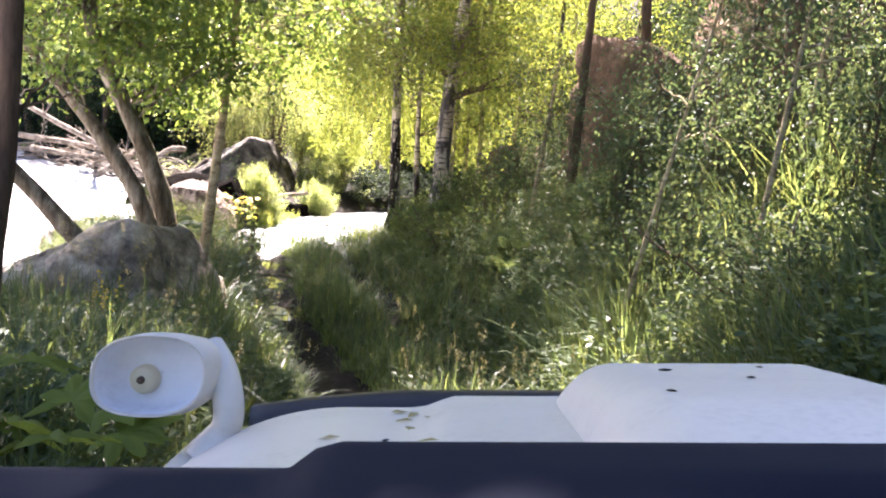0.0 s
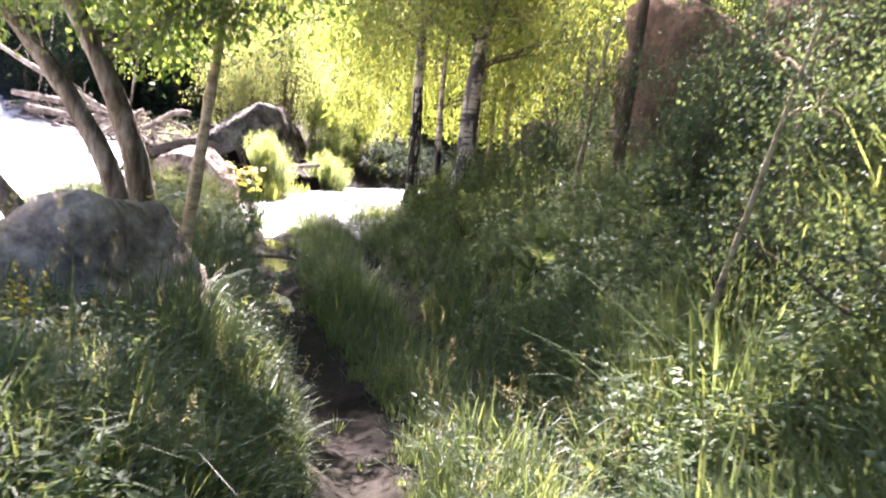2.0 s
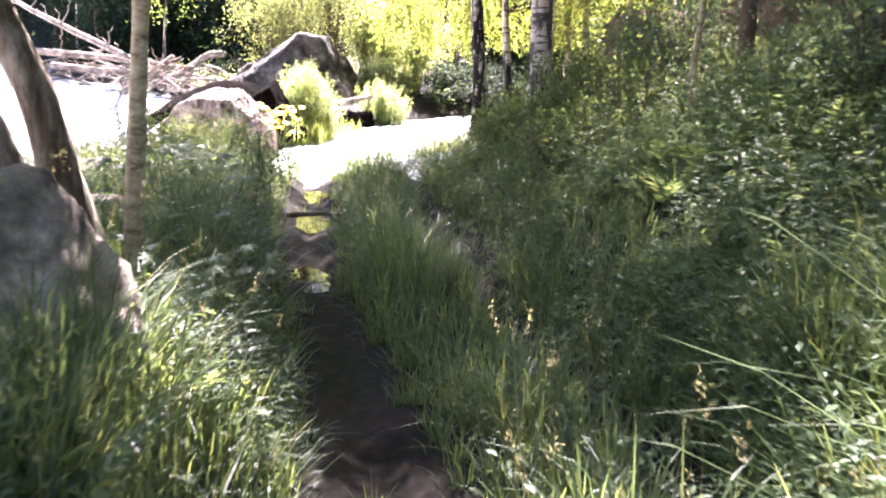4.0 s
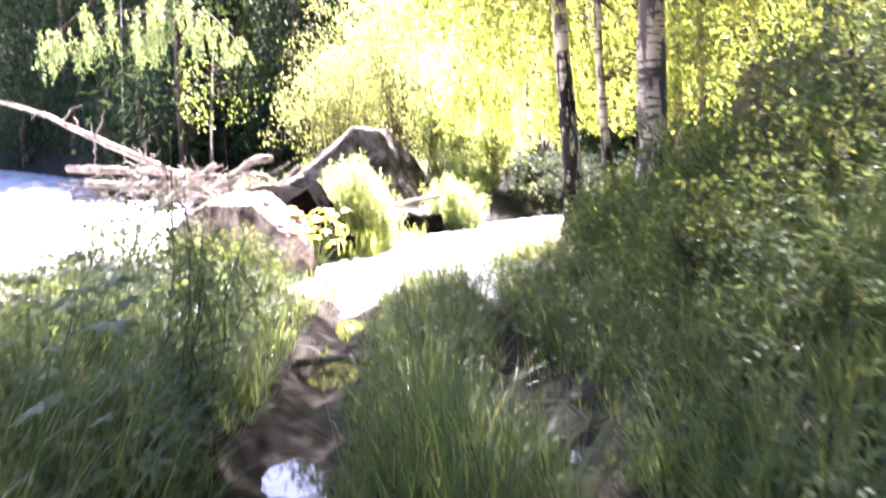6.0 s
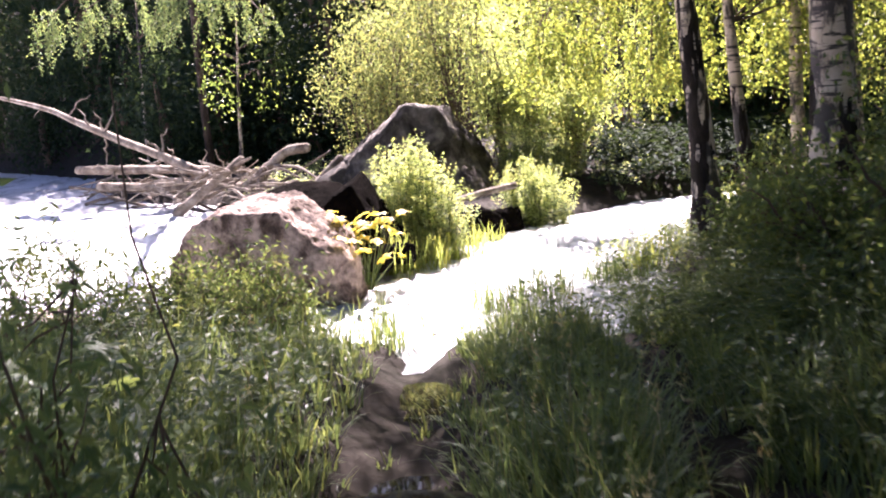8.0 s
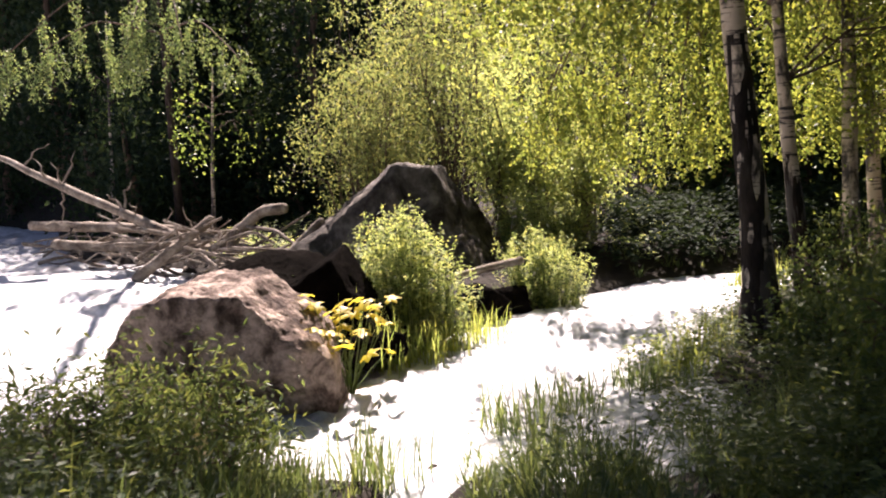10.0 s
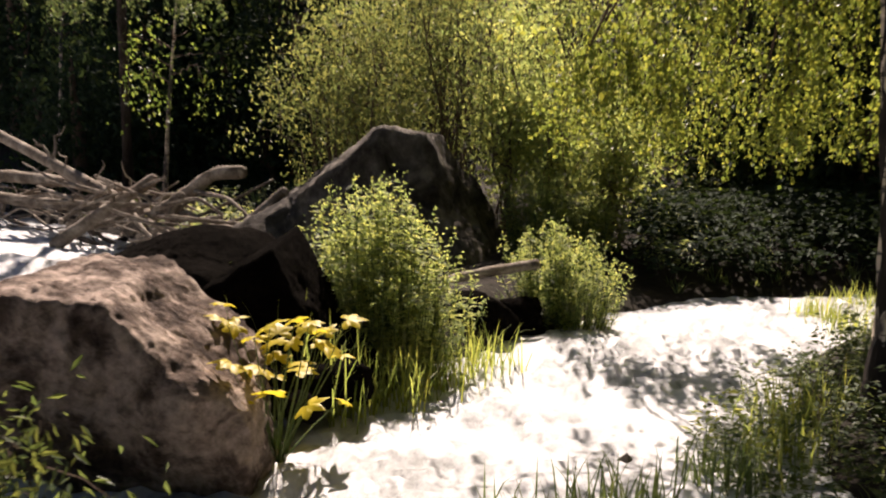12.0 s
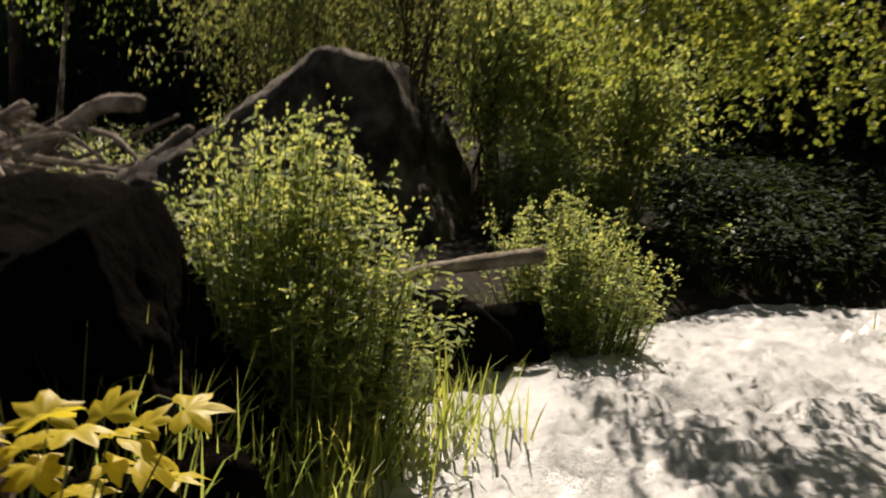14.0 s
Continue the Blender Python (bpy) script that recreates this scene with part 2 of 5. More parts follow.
# Held below true white and warmed to offset bluish light in the shade.
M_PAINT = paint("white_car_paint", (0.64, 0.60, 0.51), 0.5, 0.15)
M_CUP = paint("white_plastic", (0.72, 0.73, 0.74), 0.55, 0.0)
M_BLACK = paint("black_plastic", (0.012, 0.013, 0.017), 0.55, 0.0, (0.03, 0.03, 0.03))
M_DASH = paint("dark_blue_dashboard_plastic", (0.010, 0.0125, 0.024), 0.8, 0.0, (0.016, 0.018, 0.026), 0.06)
M_RUBBER = paint("tyre_rubber", (0.02, 0.02, 0.02), 0.85, 0.0, (0.09, 0.07, 0.05))
M_BEIGE = paint("yellowed_plastic", (0.62, 0.55, 0.36), 0.5, 0.0)

# ---- mesh helpers ----
rng = np.random.default_rng(7)


def mesh_np(name, verts, faces, mat, smooth=False):
    """A mesh from arrays; all faces have the same number of corners."""
    verts, faces = np.asarray(verts, np.float32), np.asarray(faces, np.int32)
    me = bpy.data.meshes.new(name)
    me.vertices.add(len(verts))
    me.vertices.foreach_set("co", verts.ravel())
    me.loops.add(faces.size)
    me.loops.foreach_set("vertex_index", faces.ravel())
    me.polygons.add(len(faces))
    me.polygons.foreach_set("loop_start", np.arange(0, faces.size, faces.shape[1], dtype=np.int32))
    me.update(calc_edges=True)
    me.polygons.foreach_set("use_smooth", np.full(len(faces), smooth))
    me.materials.append(mat)
    return me


def part(name, me, parent=None, label=""):
    ob = new(name, me)
    ob.parent = parent
    return tagged(ob, label)


def thing(name, label, category, group="", kind="", at=(0, 0, 0)):
    ob = new(name)
    ob.empty_display_size = 0.2
    ob.location = at
    return tagged(ob, label, category, group, kind)


def unit(v):
    return v / np.maximum(np.linalg.norm(v, axis=-1, keepdims=True), 1e-9)


def tube(points, radii, sides=10, wobble=0.0):
    """A tapered tube along a line of points: vertices and quads."""
    p, r = np.asarray(points, float), np.asarray(radii, float)
    tangent = unit(np.gradient(p, axis=0))
    ref = np.where(np.abs(tangent[:, 2:3]) > 0.9, [[1.0, 0, 0]], [[0, 0, 1.0]])
    u = unit(np.cross(tangent, ref))
    for k in range(1, len(u)):
        u[k] = unit(u[k - 1] - (u[k - 1] @ tangent[k]) * tangent[k])
    w = np.cross(tangent, u)
    ang = np.arange(sides) / sides * 2 * np.pi
    ring = np.cos(ang)[None, :, None] * u[:, None] + np.sin(ang)[None, :, None] * w[:, None]
    rr = r[:, None] * (1 + wobble * rng.normal(size=(len(p), sides)))
    v = p[:, None] + ring * rr[..., None]
    n = len(p)
    i, j = np.meshgrid(np.arange(n - 1), np.arange(sides), indexing="ij")
    a0, a1 = i * sides + j, i * sides + (j + 1) % sides
    f = np.stack([a0, a1, a1 + sides, a0 + sides], -1).reshape(-1, 4)
    v = v.reshape(-1, 3)
    return v, f


def join(pieces):
    vs, fs, off = [], [], 0
    for v, f in pieces:
        vs.append(v)
        fs.append(f + off)
        off += len(v)
    return np.vstack(vs), np.vstack(fs)


def smooth_line(points, n):
    """A soft line through a few points."""
    p = np.asarray(points, float)
    t = np.linspace(0, len(p) - 1, n)
    out = np.stack([np.interp(t, np.arange(len(p)), p[:, k]) for k in range(p.shape[1])], -1)
    for _ in range(max(1, n // len(p) // 2)):
        out[1:-1] = 0.25 * out[:-2] + 0.5 * out[1:-1] + 0.25 * out[2:]
    return out


EYE_LINE = np.array([r[1:4] for r in PATH])


def clear(points, radius=0.9):
    """Which points leave the camera's way free."""
    line = smooth_line(EYE_LINE, 80)
    ok = np.ones(len(points), bool)
    for q in line:
        ok &= ((points - q) ** 2).sum(1) > radius ** 2
    return ok


def leaves(base, way, face, length, width, keep=True):
    """Folded four-cornered leaves, two triangles each."""
    if keep:
        ok = clear(base)
        base, way, face, length, width = base[ok], way[ok], face[ok], length[ok], width[ok]
    way = unit(way)
    side = unit(np.cross(way, face))
    up = np.cross(side, way)
    L, W = length[:, None], width[:, None]
    v = np.stack([base, base + 0.42 * L * way + 0.5 * W * side + 0.13 * W * up, base + L * way - 0.08 * L * up, base + 0.42 * L * way - 0.5 * W * side + 0.13 * W * up], 1)
    n = len(base)
    k = np.arange(n)[:, None] * 4
    f = np.concatenate([k + [0, 1, 2], k + [0, 2, 3]], 1).reshape(-1, 3)
    return v.reshape(-1, 3), f


def rand_dirs(n, up=0.0):
    d = rng.normal(size=(n, 3))
    d[:, 2] += up
    return unit(d)


def blades(base, height, lean, width, bend, ang=None):
    """Grass blades of five triangles."""
    n = len(base)
    ang = rng.uniform(0, 2 * np.pi, n) if ang is None else ang
    out = np.stack([np.cos(ang), np.sin(ang), np.zeros(n)], 1)
    side = np.stack([-np.sin(ang), np.cos(ang), np.zeros(n)], 1)
    h, w = height[:, None], width[:, None]
    def at(s, droop):
        return base + out * h * (lean[:, None] * s + bend[:, None] * s * s) + np.array([0, 0, 1.0]) * h * (s - droop * bend[:, None] * s * s)
    p0, p1, p2, p3 = at(0, 0), at(0.4, 0.3), at(0.75, 0.45), at(1.0, 0.6)
    v = np.stack([p0 - side * w * 0.5, p0 + side * w * 0.5, p1 - side * w * 0.45, p1 + side * w * 0.45, p2 - side * w * 0.28, p2 + side * w * 0.28, p3], 1)
    k = np.arange(n)[:, None] * 7
    f = np.concatenate([k + [0, 1, 3], k + [0, 3, 2], k + [2, 3, 5], k + [2, 5, 4], k + [4, 5, 6]], 1).reshape(-1, 3)
    return v.reshape(-1, 3), f


# ---- ground, river, track ----
def track_x(y):
    """The line of the car's left-hand seat along the track."""
    return np.interp(y, [-40, 0, 4, 8, 10, 11.3, 12.5, 13.8, 15.5, 18, 20, 24], [3, 0, -0.1, -0.2, -0.5, -0.85, -1.25, -1.65, -1.98, -2.48, -2.85, -3.6])


def track_z(y):
    return np.interp(y, [-60, -10, 0, 3, 5, 7, 9.2, 11.3, 13.8, 17, 18.6, 19.6, 20.3, 22, 26], [5, 3.0, 2.0, 1.6, 1.28, 0.93, 0.6, 0.38, 0.42, 0.26, 0.2, 0.12, 0.02, -0.15, -0.2])


RIVER = np.array([(-9, -40), (-5.4, 0), (-4.6, 6), (-4.7, 10), (-5.4, 13.5), (-6.0, 16.6), (-6.6, 18.8), (-6.2, 20.3), (-5.3, 20.75), (-4.4, 20.4), (-3.6, 20.0), (-3.0, 20.2), (-3.4, 21.6), (-4.3, 22.4), (-5.6, 24.5), (-7, 27.6), (-9.5, 30.6),
                  (-13, 33.0), (-16.5, 39), (-26, 47), (-60, 75), (-95, 90), (-120, 60), (-36, 40), (-23, 0), (-26, -40)], float)
CHANNEL = np.array([(-4.0, 21.1), (-3.5, 22.2), (-2.85, 23.9), (-1.78, 25.85), (-1.05, 27.0), (0.4, 27.9), (3.0, 28.3), (8, 28.6), (16, 29)], float)
CHANNEL_HALF = np.array([0.72, 0.98, 0.98, 1.05, 1.0, 0.75, 0.7, 0.7, 0.7])


def polygon_distance(x, y, poly):
    """Distance to the outline, negative inside."""
    d = np.full(x.shape, 1e9)
    inside = np.zeros(x.shape, bool)
    for (x0, y0), (x1, y1) in zip(poly, np.roll(poly, -1, 0)):
        ex, ey = x1 - x0, y1 - y0
        t = np.clip(((x - x0) * ex + (y - y0) * ey) / (ex * ex + ey * ey), 0, 1)
        d = np.minimum(d, np.hypot(x - x0 - t * ex, y - y0 - t * ey))
        cross = (y0 > y) != (y1 > y)
        with np.errstate(divide="ignore", invalid="ignore"):
            inside ^= cross & (x < x0 + ex * (y - y0) / (ey if ey else 1e-9))
    return np.where(inside, -d, d)


def channel_distance(x, y):
    d = np.full(x.shape, 1e9)
    for k in range(len(CHANNEL) - 1):
        (x0, y0), (x1, y1) = CHANNEL[k], CHANNEL[k + 1]
        ex, ey = x1 - x0, y1 - y0
        t = np.clip(((x - x0) * ex + (y - y0) * ey) / (ex * ex + ey * ey), 0, 1)
        d = np.minimum(d, np.hypot(x - x0 - t * ex, y - y0 - t * ey) - (CHANNEL_HALF[k] * (1 - t) + CHANNEL_HALF[k + 1] * t))
    return d


def water_distance(x, y):
    return np.minimum(polygon_distance(x, y, RIVER), channel_distance(x, y))


def wave(x, y, s, seed):
    r = np.random.default_rng(seed)
    out = np.zeros(np.shape(x))
    for k in range(7):
        a = r.uniform(0, 2 * np.pi)
        f = s * 1.7 ** (k / 1.6)
        out += np.sin((x * np.cos(a) + y * np.sin(a)) * f + r.uniform(0, 6.28)) / (1 + 0.5 * k)
    return out / 3


PUDDLES = [(-1.95, 14.1, 0.30, 0.58), (-2.42, 16.8, 0.29, 0.55), (-2.68, 18.55, 0.26, 0.5), (-0.62, 14.8, 0.17, 0.35)]


def puddle_level(x, y, lx, ly):
    return float(min(track_z(y + ly * 1.15), track_z(y - ly * 1.15))) - 0.125


def ground_z(x, y):
    x, y = np.asarray(x, float), np.asarray(y, float)
    tx, tz = track_x(y), track_z(y)
    left_rut, right_rut = tx - 0.25, tx + 1.25
    # the bank that rises on the hill side, and the low ridge on the river side
    dr = np.maximum(0, x - right_rut - 0.45)
    s = np.interp(y, [-30, 0, 8, 12, 16, 20, 24, 30, 40], [0.7, 0.85, 0.85, 0.75, 0.62, 0.42, 0.24, 0.16, 0.2])
    z = tz + s * np.minimum(dr, 5) + 0.8 * s * np.maximum(0, dr - 5) * np.exp(-np.maximum(0, dr - 30) / 60)
    dl = np.maximum(0, left_rut - x - 0.35)
    ridge = np.interp(y, [-30, 0, 6, 9, 13, 17, 19], [0.3, 0.3, 0.5, 0.55, 0.4, 0.2, 0.0])
    z = z + ridge * np.clip(dl / 0.9, 0, 1)
    for c, last in ((left_rut, 20.0), (right_rut, 16.6)):
        z = z - 0.14 * np.exp(-((x - c) / 0.22) ** 2) * np.interp(y, [-40, last, last + 1.5], [1, 1, 0])
    for px, py, lx, ly in PUDDLES:
        slope = float(track_x(py + 0.5) - track_x(py - 0.5))
        q = ((x - px - slope * (y - py)) / (lx * 1.25)) ** 2 + ((y - py) / (ly * 1.2)) ** 2
        z = np.where(q < 1, np.minimum(z, puddle_level(px, py, lx, ly) + 0.05 * q - 0.04), z)
    # the island and the far side of the river
    dc = channel_distance(x, y)
    dm = polygon_distance(x, y, RIVER)
    across = y - np.interp(x, CHANNEL[:, 0], CHANNEL[:, 1])
    far = ((across > 0) & (y > 20)) | (x < -20)
    island = 0.14 + 0.05 * np.minimum(dm, 6) + np.where(y > 38, 0.35 * (y - 38) * np.exp(-np.maximum(0, y - 80) / 60), 0) + np.where(x < -20, 0.3 * np.minimum(np.maximum(dm, 0), 40), 0)
    z = np.where(far, island, z)
    z = z + 0.05 * wave(x, y, 1.1, 3) + 0.02 * wave(x, y, 4.0, 4)
    d = np.minimum(dc, dm)
    rise = np.where(far & (x > -3.5) & (x < 20), 0.32, 0.95)
    z = np.where(d > 0, np.minimum(z, 0.03 + rise * d), np.maximum(-0.7, 0.03 + 0.9 * d))
    return z


def spaced(stops):
    out = []
    for a0, b0, step in stops:
        out += list(np.arange(a0, b0 - 1e-6, step))
    return np.array(out + [stops[-1][1]])


gx = spaced([(-900, -100, 80), (-100, -30, 6), (-30, -8, 1.0), (-8, 7, 0.13), (7, 20, 0.7), (20, 100, 6), (100, 900, 80)])
gy = spaced([(-900, -60, 70), (-60, -6, 4), (-6, 33, 0.15), (33, 60, 1.0), (60, 120, 6), (120, 900, 78)])
X, Y = np.meshgrid(gx, gy)
Z = ground_z(X, Y)
i, j = np.meshgrid(np.arange(len(gy) - 1), np.arange(len(gx) - 1), indexing="ij")
k = i * len(gx) + j
F = np.stack([k, k + 1, k + 1 + len(gx), k + len(gx)], -1).reshape(-1, 4)
ground = new("ground", mesh_np("ground", np.stack([X, Y, Z], -1).reshape(-1, 3), F, M_SOIL, True))
tagged(ground, "dark damp soil with mossy patches and wheel ruts", "ground", kind="structure")

# the river and its side channel: one rough sheet of white water
wx = spaced([(-95, -30, 3), (-30, -9, 0.35), (-9, 2, 0.06), (2, 18, 0.6)])
wy = spaced([(-40, 8, 1.2), (8, 19, 0.3), (19, 30, 0.06), (30, 50, 0.4), (50, 90, 3)])
X, Y = np.meshgrid(wx, wy)
D = water_distance(X, Y)
Z = (0.04 * wave(X, Y * 0.8, 2.3, 11) + 0.05 * wave(X, Y, 5.5, 12) + 0.06 * np.abs(wave(X, Y, 11, 13)) + 0.035 * np.abs(wave(X, Y, 19, 14))) * np.clip(0.4 - D * 1.2, 0.25, 1.3)
use = (D < 2.6)
i, j = np.meshgrid(np.arange(len(wy) - 1), np.arange(len(wx) - 1), indexing="ij")
q = use[:-1, :-1] & use[1:, :-1] & use[:-1, 1:] & use[1:, 1:]
k = (i * len(wx) + j)[q]
F = np.stack([k, k + 1, k + 1 + len(wx), k + len(wx)], -1)
used = np.unique(F)
back = np.zeros(X.size, int)
back[used] = np.arange(len(used))
V = np.stack([X, Y, Z], -1).reshape(-1, 3)[used]
water = new("river", mesh_np("river", V, back[F], M_RAPIDS, True))
tagged(water, "foaming white mountain river with a rushing side channel", "river", kind="structure")

# ---- generators of plants and stones ----
def on_ground(x, y, up=0.0):
    return np.array([x, y, float(ground_z(np.array([x]), np.array([y]))[0]) + up])


def limb_line(start, end, n=8, sag=0.0, jitter=0.05):
    start, end = np.asarray(start, float), np.asarray(end, float)
    s = np.linspace(0, 1, n)[:, None]
    p = start + (end - start) * s
    length = np.linalg.norm(end - start)
    p += rng.normal(size=p.shape) * jitter * length * np.sin(s * np.pi) * 0.5
    p[:, 2:] += sag * length * (s * (1 - s)) * 4
    return p


def clump_leaves(centres, spread, per, length, width, droop=0.0, keep=True, shine=0.5):
    """Small leaves round many twig ends."""
    n = len(centres) * per
    base = np.repeat(centres, per, 0) + rng.normal(size=(n, 3)) * spread
    if droop:
        base[:, 2] -= np.abs(rng.normal(size=n)) * droop
    way = rand_dirs(n, -0.5)
    face = rand_dirs(n, shine)
    size = rng.uniform(0.65, 1.25, n)
    return leaves(base, way, face, length * size, width * size, keep)


def twig_lines(starts, ends, r=0.006):
    """Thin three-sided twigs, many in one mesh."""
    starts, ends = np.asarray(starts), np.asarray(ends)
    n = len(starts)
    t = unit(ends - starts)
    u = unit(np.cross(t, rand_dirs(n)))
    w = np.cross(t, u)
    v = []
    for p, rr in ((starts, r), (0.5 * (starts + ends) + rng.normal(size=(n, 3)) * 0.03, r * 0.7), (ends, r * 0.3)):
        for k in range(3):
            a0 = k * 2.0944
            v.append(p + rr * (np.cos(a0) * u + np.sin(a0) * w))
    v = np.stack(v, 1).reshape(-1, 3)
    k = np.arange(n)[:, None] * 9
    f = []
    for ring in (0, 3):
        for s in range(3):
            s2 = (s + 1) % 3
            f.append(k + [ring + s, ring + s2, ring + 3 + s2, ring + 3 + s])
    return v, np.concatenate(f, 1).reshape(-1, 4)


def tree(name, label, category, line, radius, top_radius, bark, leaf, crowns, clumps, per, leaf_size, spread=0.16, droop=0.0, group="", limbs=9, sides=14, shine=0.5):
    """Trunk along a line of points, limbs into the crown's ellipsoids (centre, radii), leaves round twig ends."""
    t = thing(name, label, category, group)
    line = smooth_line(line, 26)
    s = np.linspace(0, 1, len(line))
    rad = radius + (top_radius - radius) * s
    rad[:4] *= np.array([1.45, 1.22, 1.1, 1.03])
    part("trunk", mesh_np("trunk", *tube(line, rad, sides, 0.05), bark, True), t)
    centres = []
    weights = np.array([np.prod(r) ** 0.7 for _, r in crowns])
    counts = np.maximum(1, (clumps * weights / weights.sum()).astype(int))
    twigs0, twigs1, limbs_mesh = [], [], []
    for (c, r), n in zip(crowns, counts):
        c, r = np.array(c, float), np.array(r, float)
        d = rand_dirs(n) * rng.uniform(0.25, 1.0, n)[:, None] ** 0.6
        pts = c + d * r
        hubs = c + rand_dirs(max(2, limbs // len(crowns))) * r * 0.55
        for h in hubs:
            k = int(np.argmin(np.abs(line[:, 2] - (h[2] - 0.35 * np.linalg.norm(h[:2] - line[-1, :2])))))
            k = max(4, min(k, len(line) - 1))
            lp = limb_line(line[k], h, 8, 0.04, 0.08)
            if not clear(lp, 0.6).all():
                continue
            limbs_mesh.append(tube(lp, np.linspace(max(0.012, rad[k] * 0.24), 0.008, 8), 6))
        near = hubs[np.argmin(((pts[:, None] - hubs[None]) ** 2).sum(-1), 1)]
        twigs0.append(near + (pts - near) * 0.15)
        twigs1.append(pts)
        centres.append(pts)
    if limbs_mesh:
        for v, f in limbs_mesh:
            part("limb", mesh_np("limb", v, f, bark if bark is not M_BIRCH else M_TWIG, True), t)
    centres = np.vstack(centres)
    a0, b0 = np.vstack(twigs0), np.vstack(twigs1)
    ok = clear(b0, 1.0) & clear(a0, 0.8) & clear(0.5 * (a0 + b0), 0.8)
    tagged(part("twig_growth", mesh_np("twig_growth", *twig_lines(a0[ok], b0[ok]), M_TWIG), t), kind="stuff")
    part("crown", mesh_np("crown", *clump_leaves(centres, spread, per, leaf_size, leaf_size * 0.62, droop, True, shine), leaf), t)
    return t


def shrub(name, label, base, height, radius, stems, clumps, per, leaf_size, leaf, category="shrub", group="", bark=None, spread=0.12, narrow=0.5, thick=0.02, room=0.8):
    base = np.array(base, float)
    t = thing(name, label, category, group)
    ends = base + np.stack([rng.normal(0, radius * 0.55, stems), rng.normal(0, radius * 0.55, stems), height * rng.uniform(0.65, 1.0, stems)], 1)
    lines = [limb_line(base + rng.normal(0, 0.08, 3) * [1, 1, 0], e, 7, 0.0, 0.07) for e in ends]
    for p in lines:
        part("stem", mesh_np("stem", *tube(p, np.linspace(thick, thick * 0.3, 7), 5), bark or M_TWIG, True), t)
    pick = rng.integers(0, stems, clumps)
    s = rng.uniform(0.25, 1.0, clumps) ** 0.7
    allp = np.stack(lines)
    k = np.minimum((s * 6).astype(int), 5)
    fr = (s * 6 - k)[:, None]
    on = allp[pick, k] * (1 - fr) + allp[pick, k + 1] * fr
    pts = on + rng.normal(size=(clumps, 3)) * radius * 0.34
    pts[:, 2] = np.maximum(pts[:, 2], base[2] + 0.1)
    ok = clear(pts, room)
    pts, on = pts[ok], on[ok]
    ok = np.ones(len(pts), bool)
    tagged(part("twig_growth", mesh_np("twig_growth", *twig_lines(on[ok], pts[ok], 0.004), M_TWIG), t), kind="stuff")
    part("foliage", mesh_np("foliage", *clump_leaves(pts, spread, per, leaf_size, leaf_size * narrow, 0.0, False), leaf), t)
    return t


def herb_clump(name, label, base, rx, ry, height, stems, per, leaf_len, leaf, category="herb", group="", flowers=None, width=0.3, lean=0.25):
    """Upright stalks with leaves along them."""
    base = np.array(base, float)
    t = thing(name, label, category, group)
    d = rand_dirs(stems)[:, :2] * np.sqrt(rng.uniform(0, 1, (stems, 1)))
    foot = np.column_stack([base[0] + d[:, 0] * rx * 0.62, base[1] + d[:, 1] * ry * 0.62, np.zeros(stems)])
    foot[:, 2] = np.maximum(ground_z(foot[:, 0], foot[:, 1]), -0.05) - 0.03
    h = height * rng.uniform(0.6, 1.0, stems) * (1 - 0.35 * (d ** 2).sum(1))
    tip = foot + np.column_stack([d[:, 0] * lean * rx + rng.normal(0, 0.05, stems), d[:, 1] * lean * ry + rng.normal(0, 0.05, stems), h])
    tagged(part("stalk_growth", mesh_np("stalk_growth", *twig_lines(foot, tip, 0.006), M_STEM), t), kind="stuff")
    s = np.tile(np.linspace(0.12, 1.0, per), stems)[:, None] + rng.normal(0, 0.03, (stems * per, 1))
    b = np.repeat(foot, per, 0) * (1 - s) + np.repeat(tip, per, 0) * s
    ang = rng.uniform(0, 2 * np.pi, len(b))
    way = np.column_stack([np.cos(ang), np.sin(ang), rng.uniform(-0.35, 0.55, len(b))])
    face = np.column_stack([-0.3 * np.cos(ang), -0.3 * np.sin(ang), np.ones(len(b))])
    size = leaf_len * rng.uniform(0.6, 1.2, len(b)) * (1.15 - 0.55 * np.abs(s[:, 0] - 0.4))
    part("foliage", mesh_np("foliage", *leaves(b, way, face, size, size * width, False), leaf), t)
    if flowers:
        fb = np.repeat(tip, 14, 0) + rng.normal(size=(stems * 14, 3)) * [0.015, 0.015, 0.04]
        n = len(fb)
        tagged(part("flower_growth", mesh_np("flower_growth", *leaves(fb, rand_dirs(n, 0.5), rand_dirs(n), np.full(n, 0.02), np.full(n, 0.016), False), flowers), t), kind="stuff")
    return t


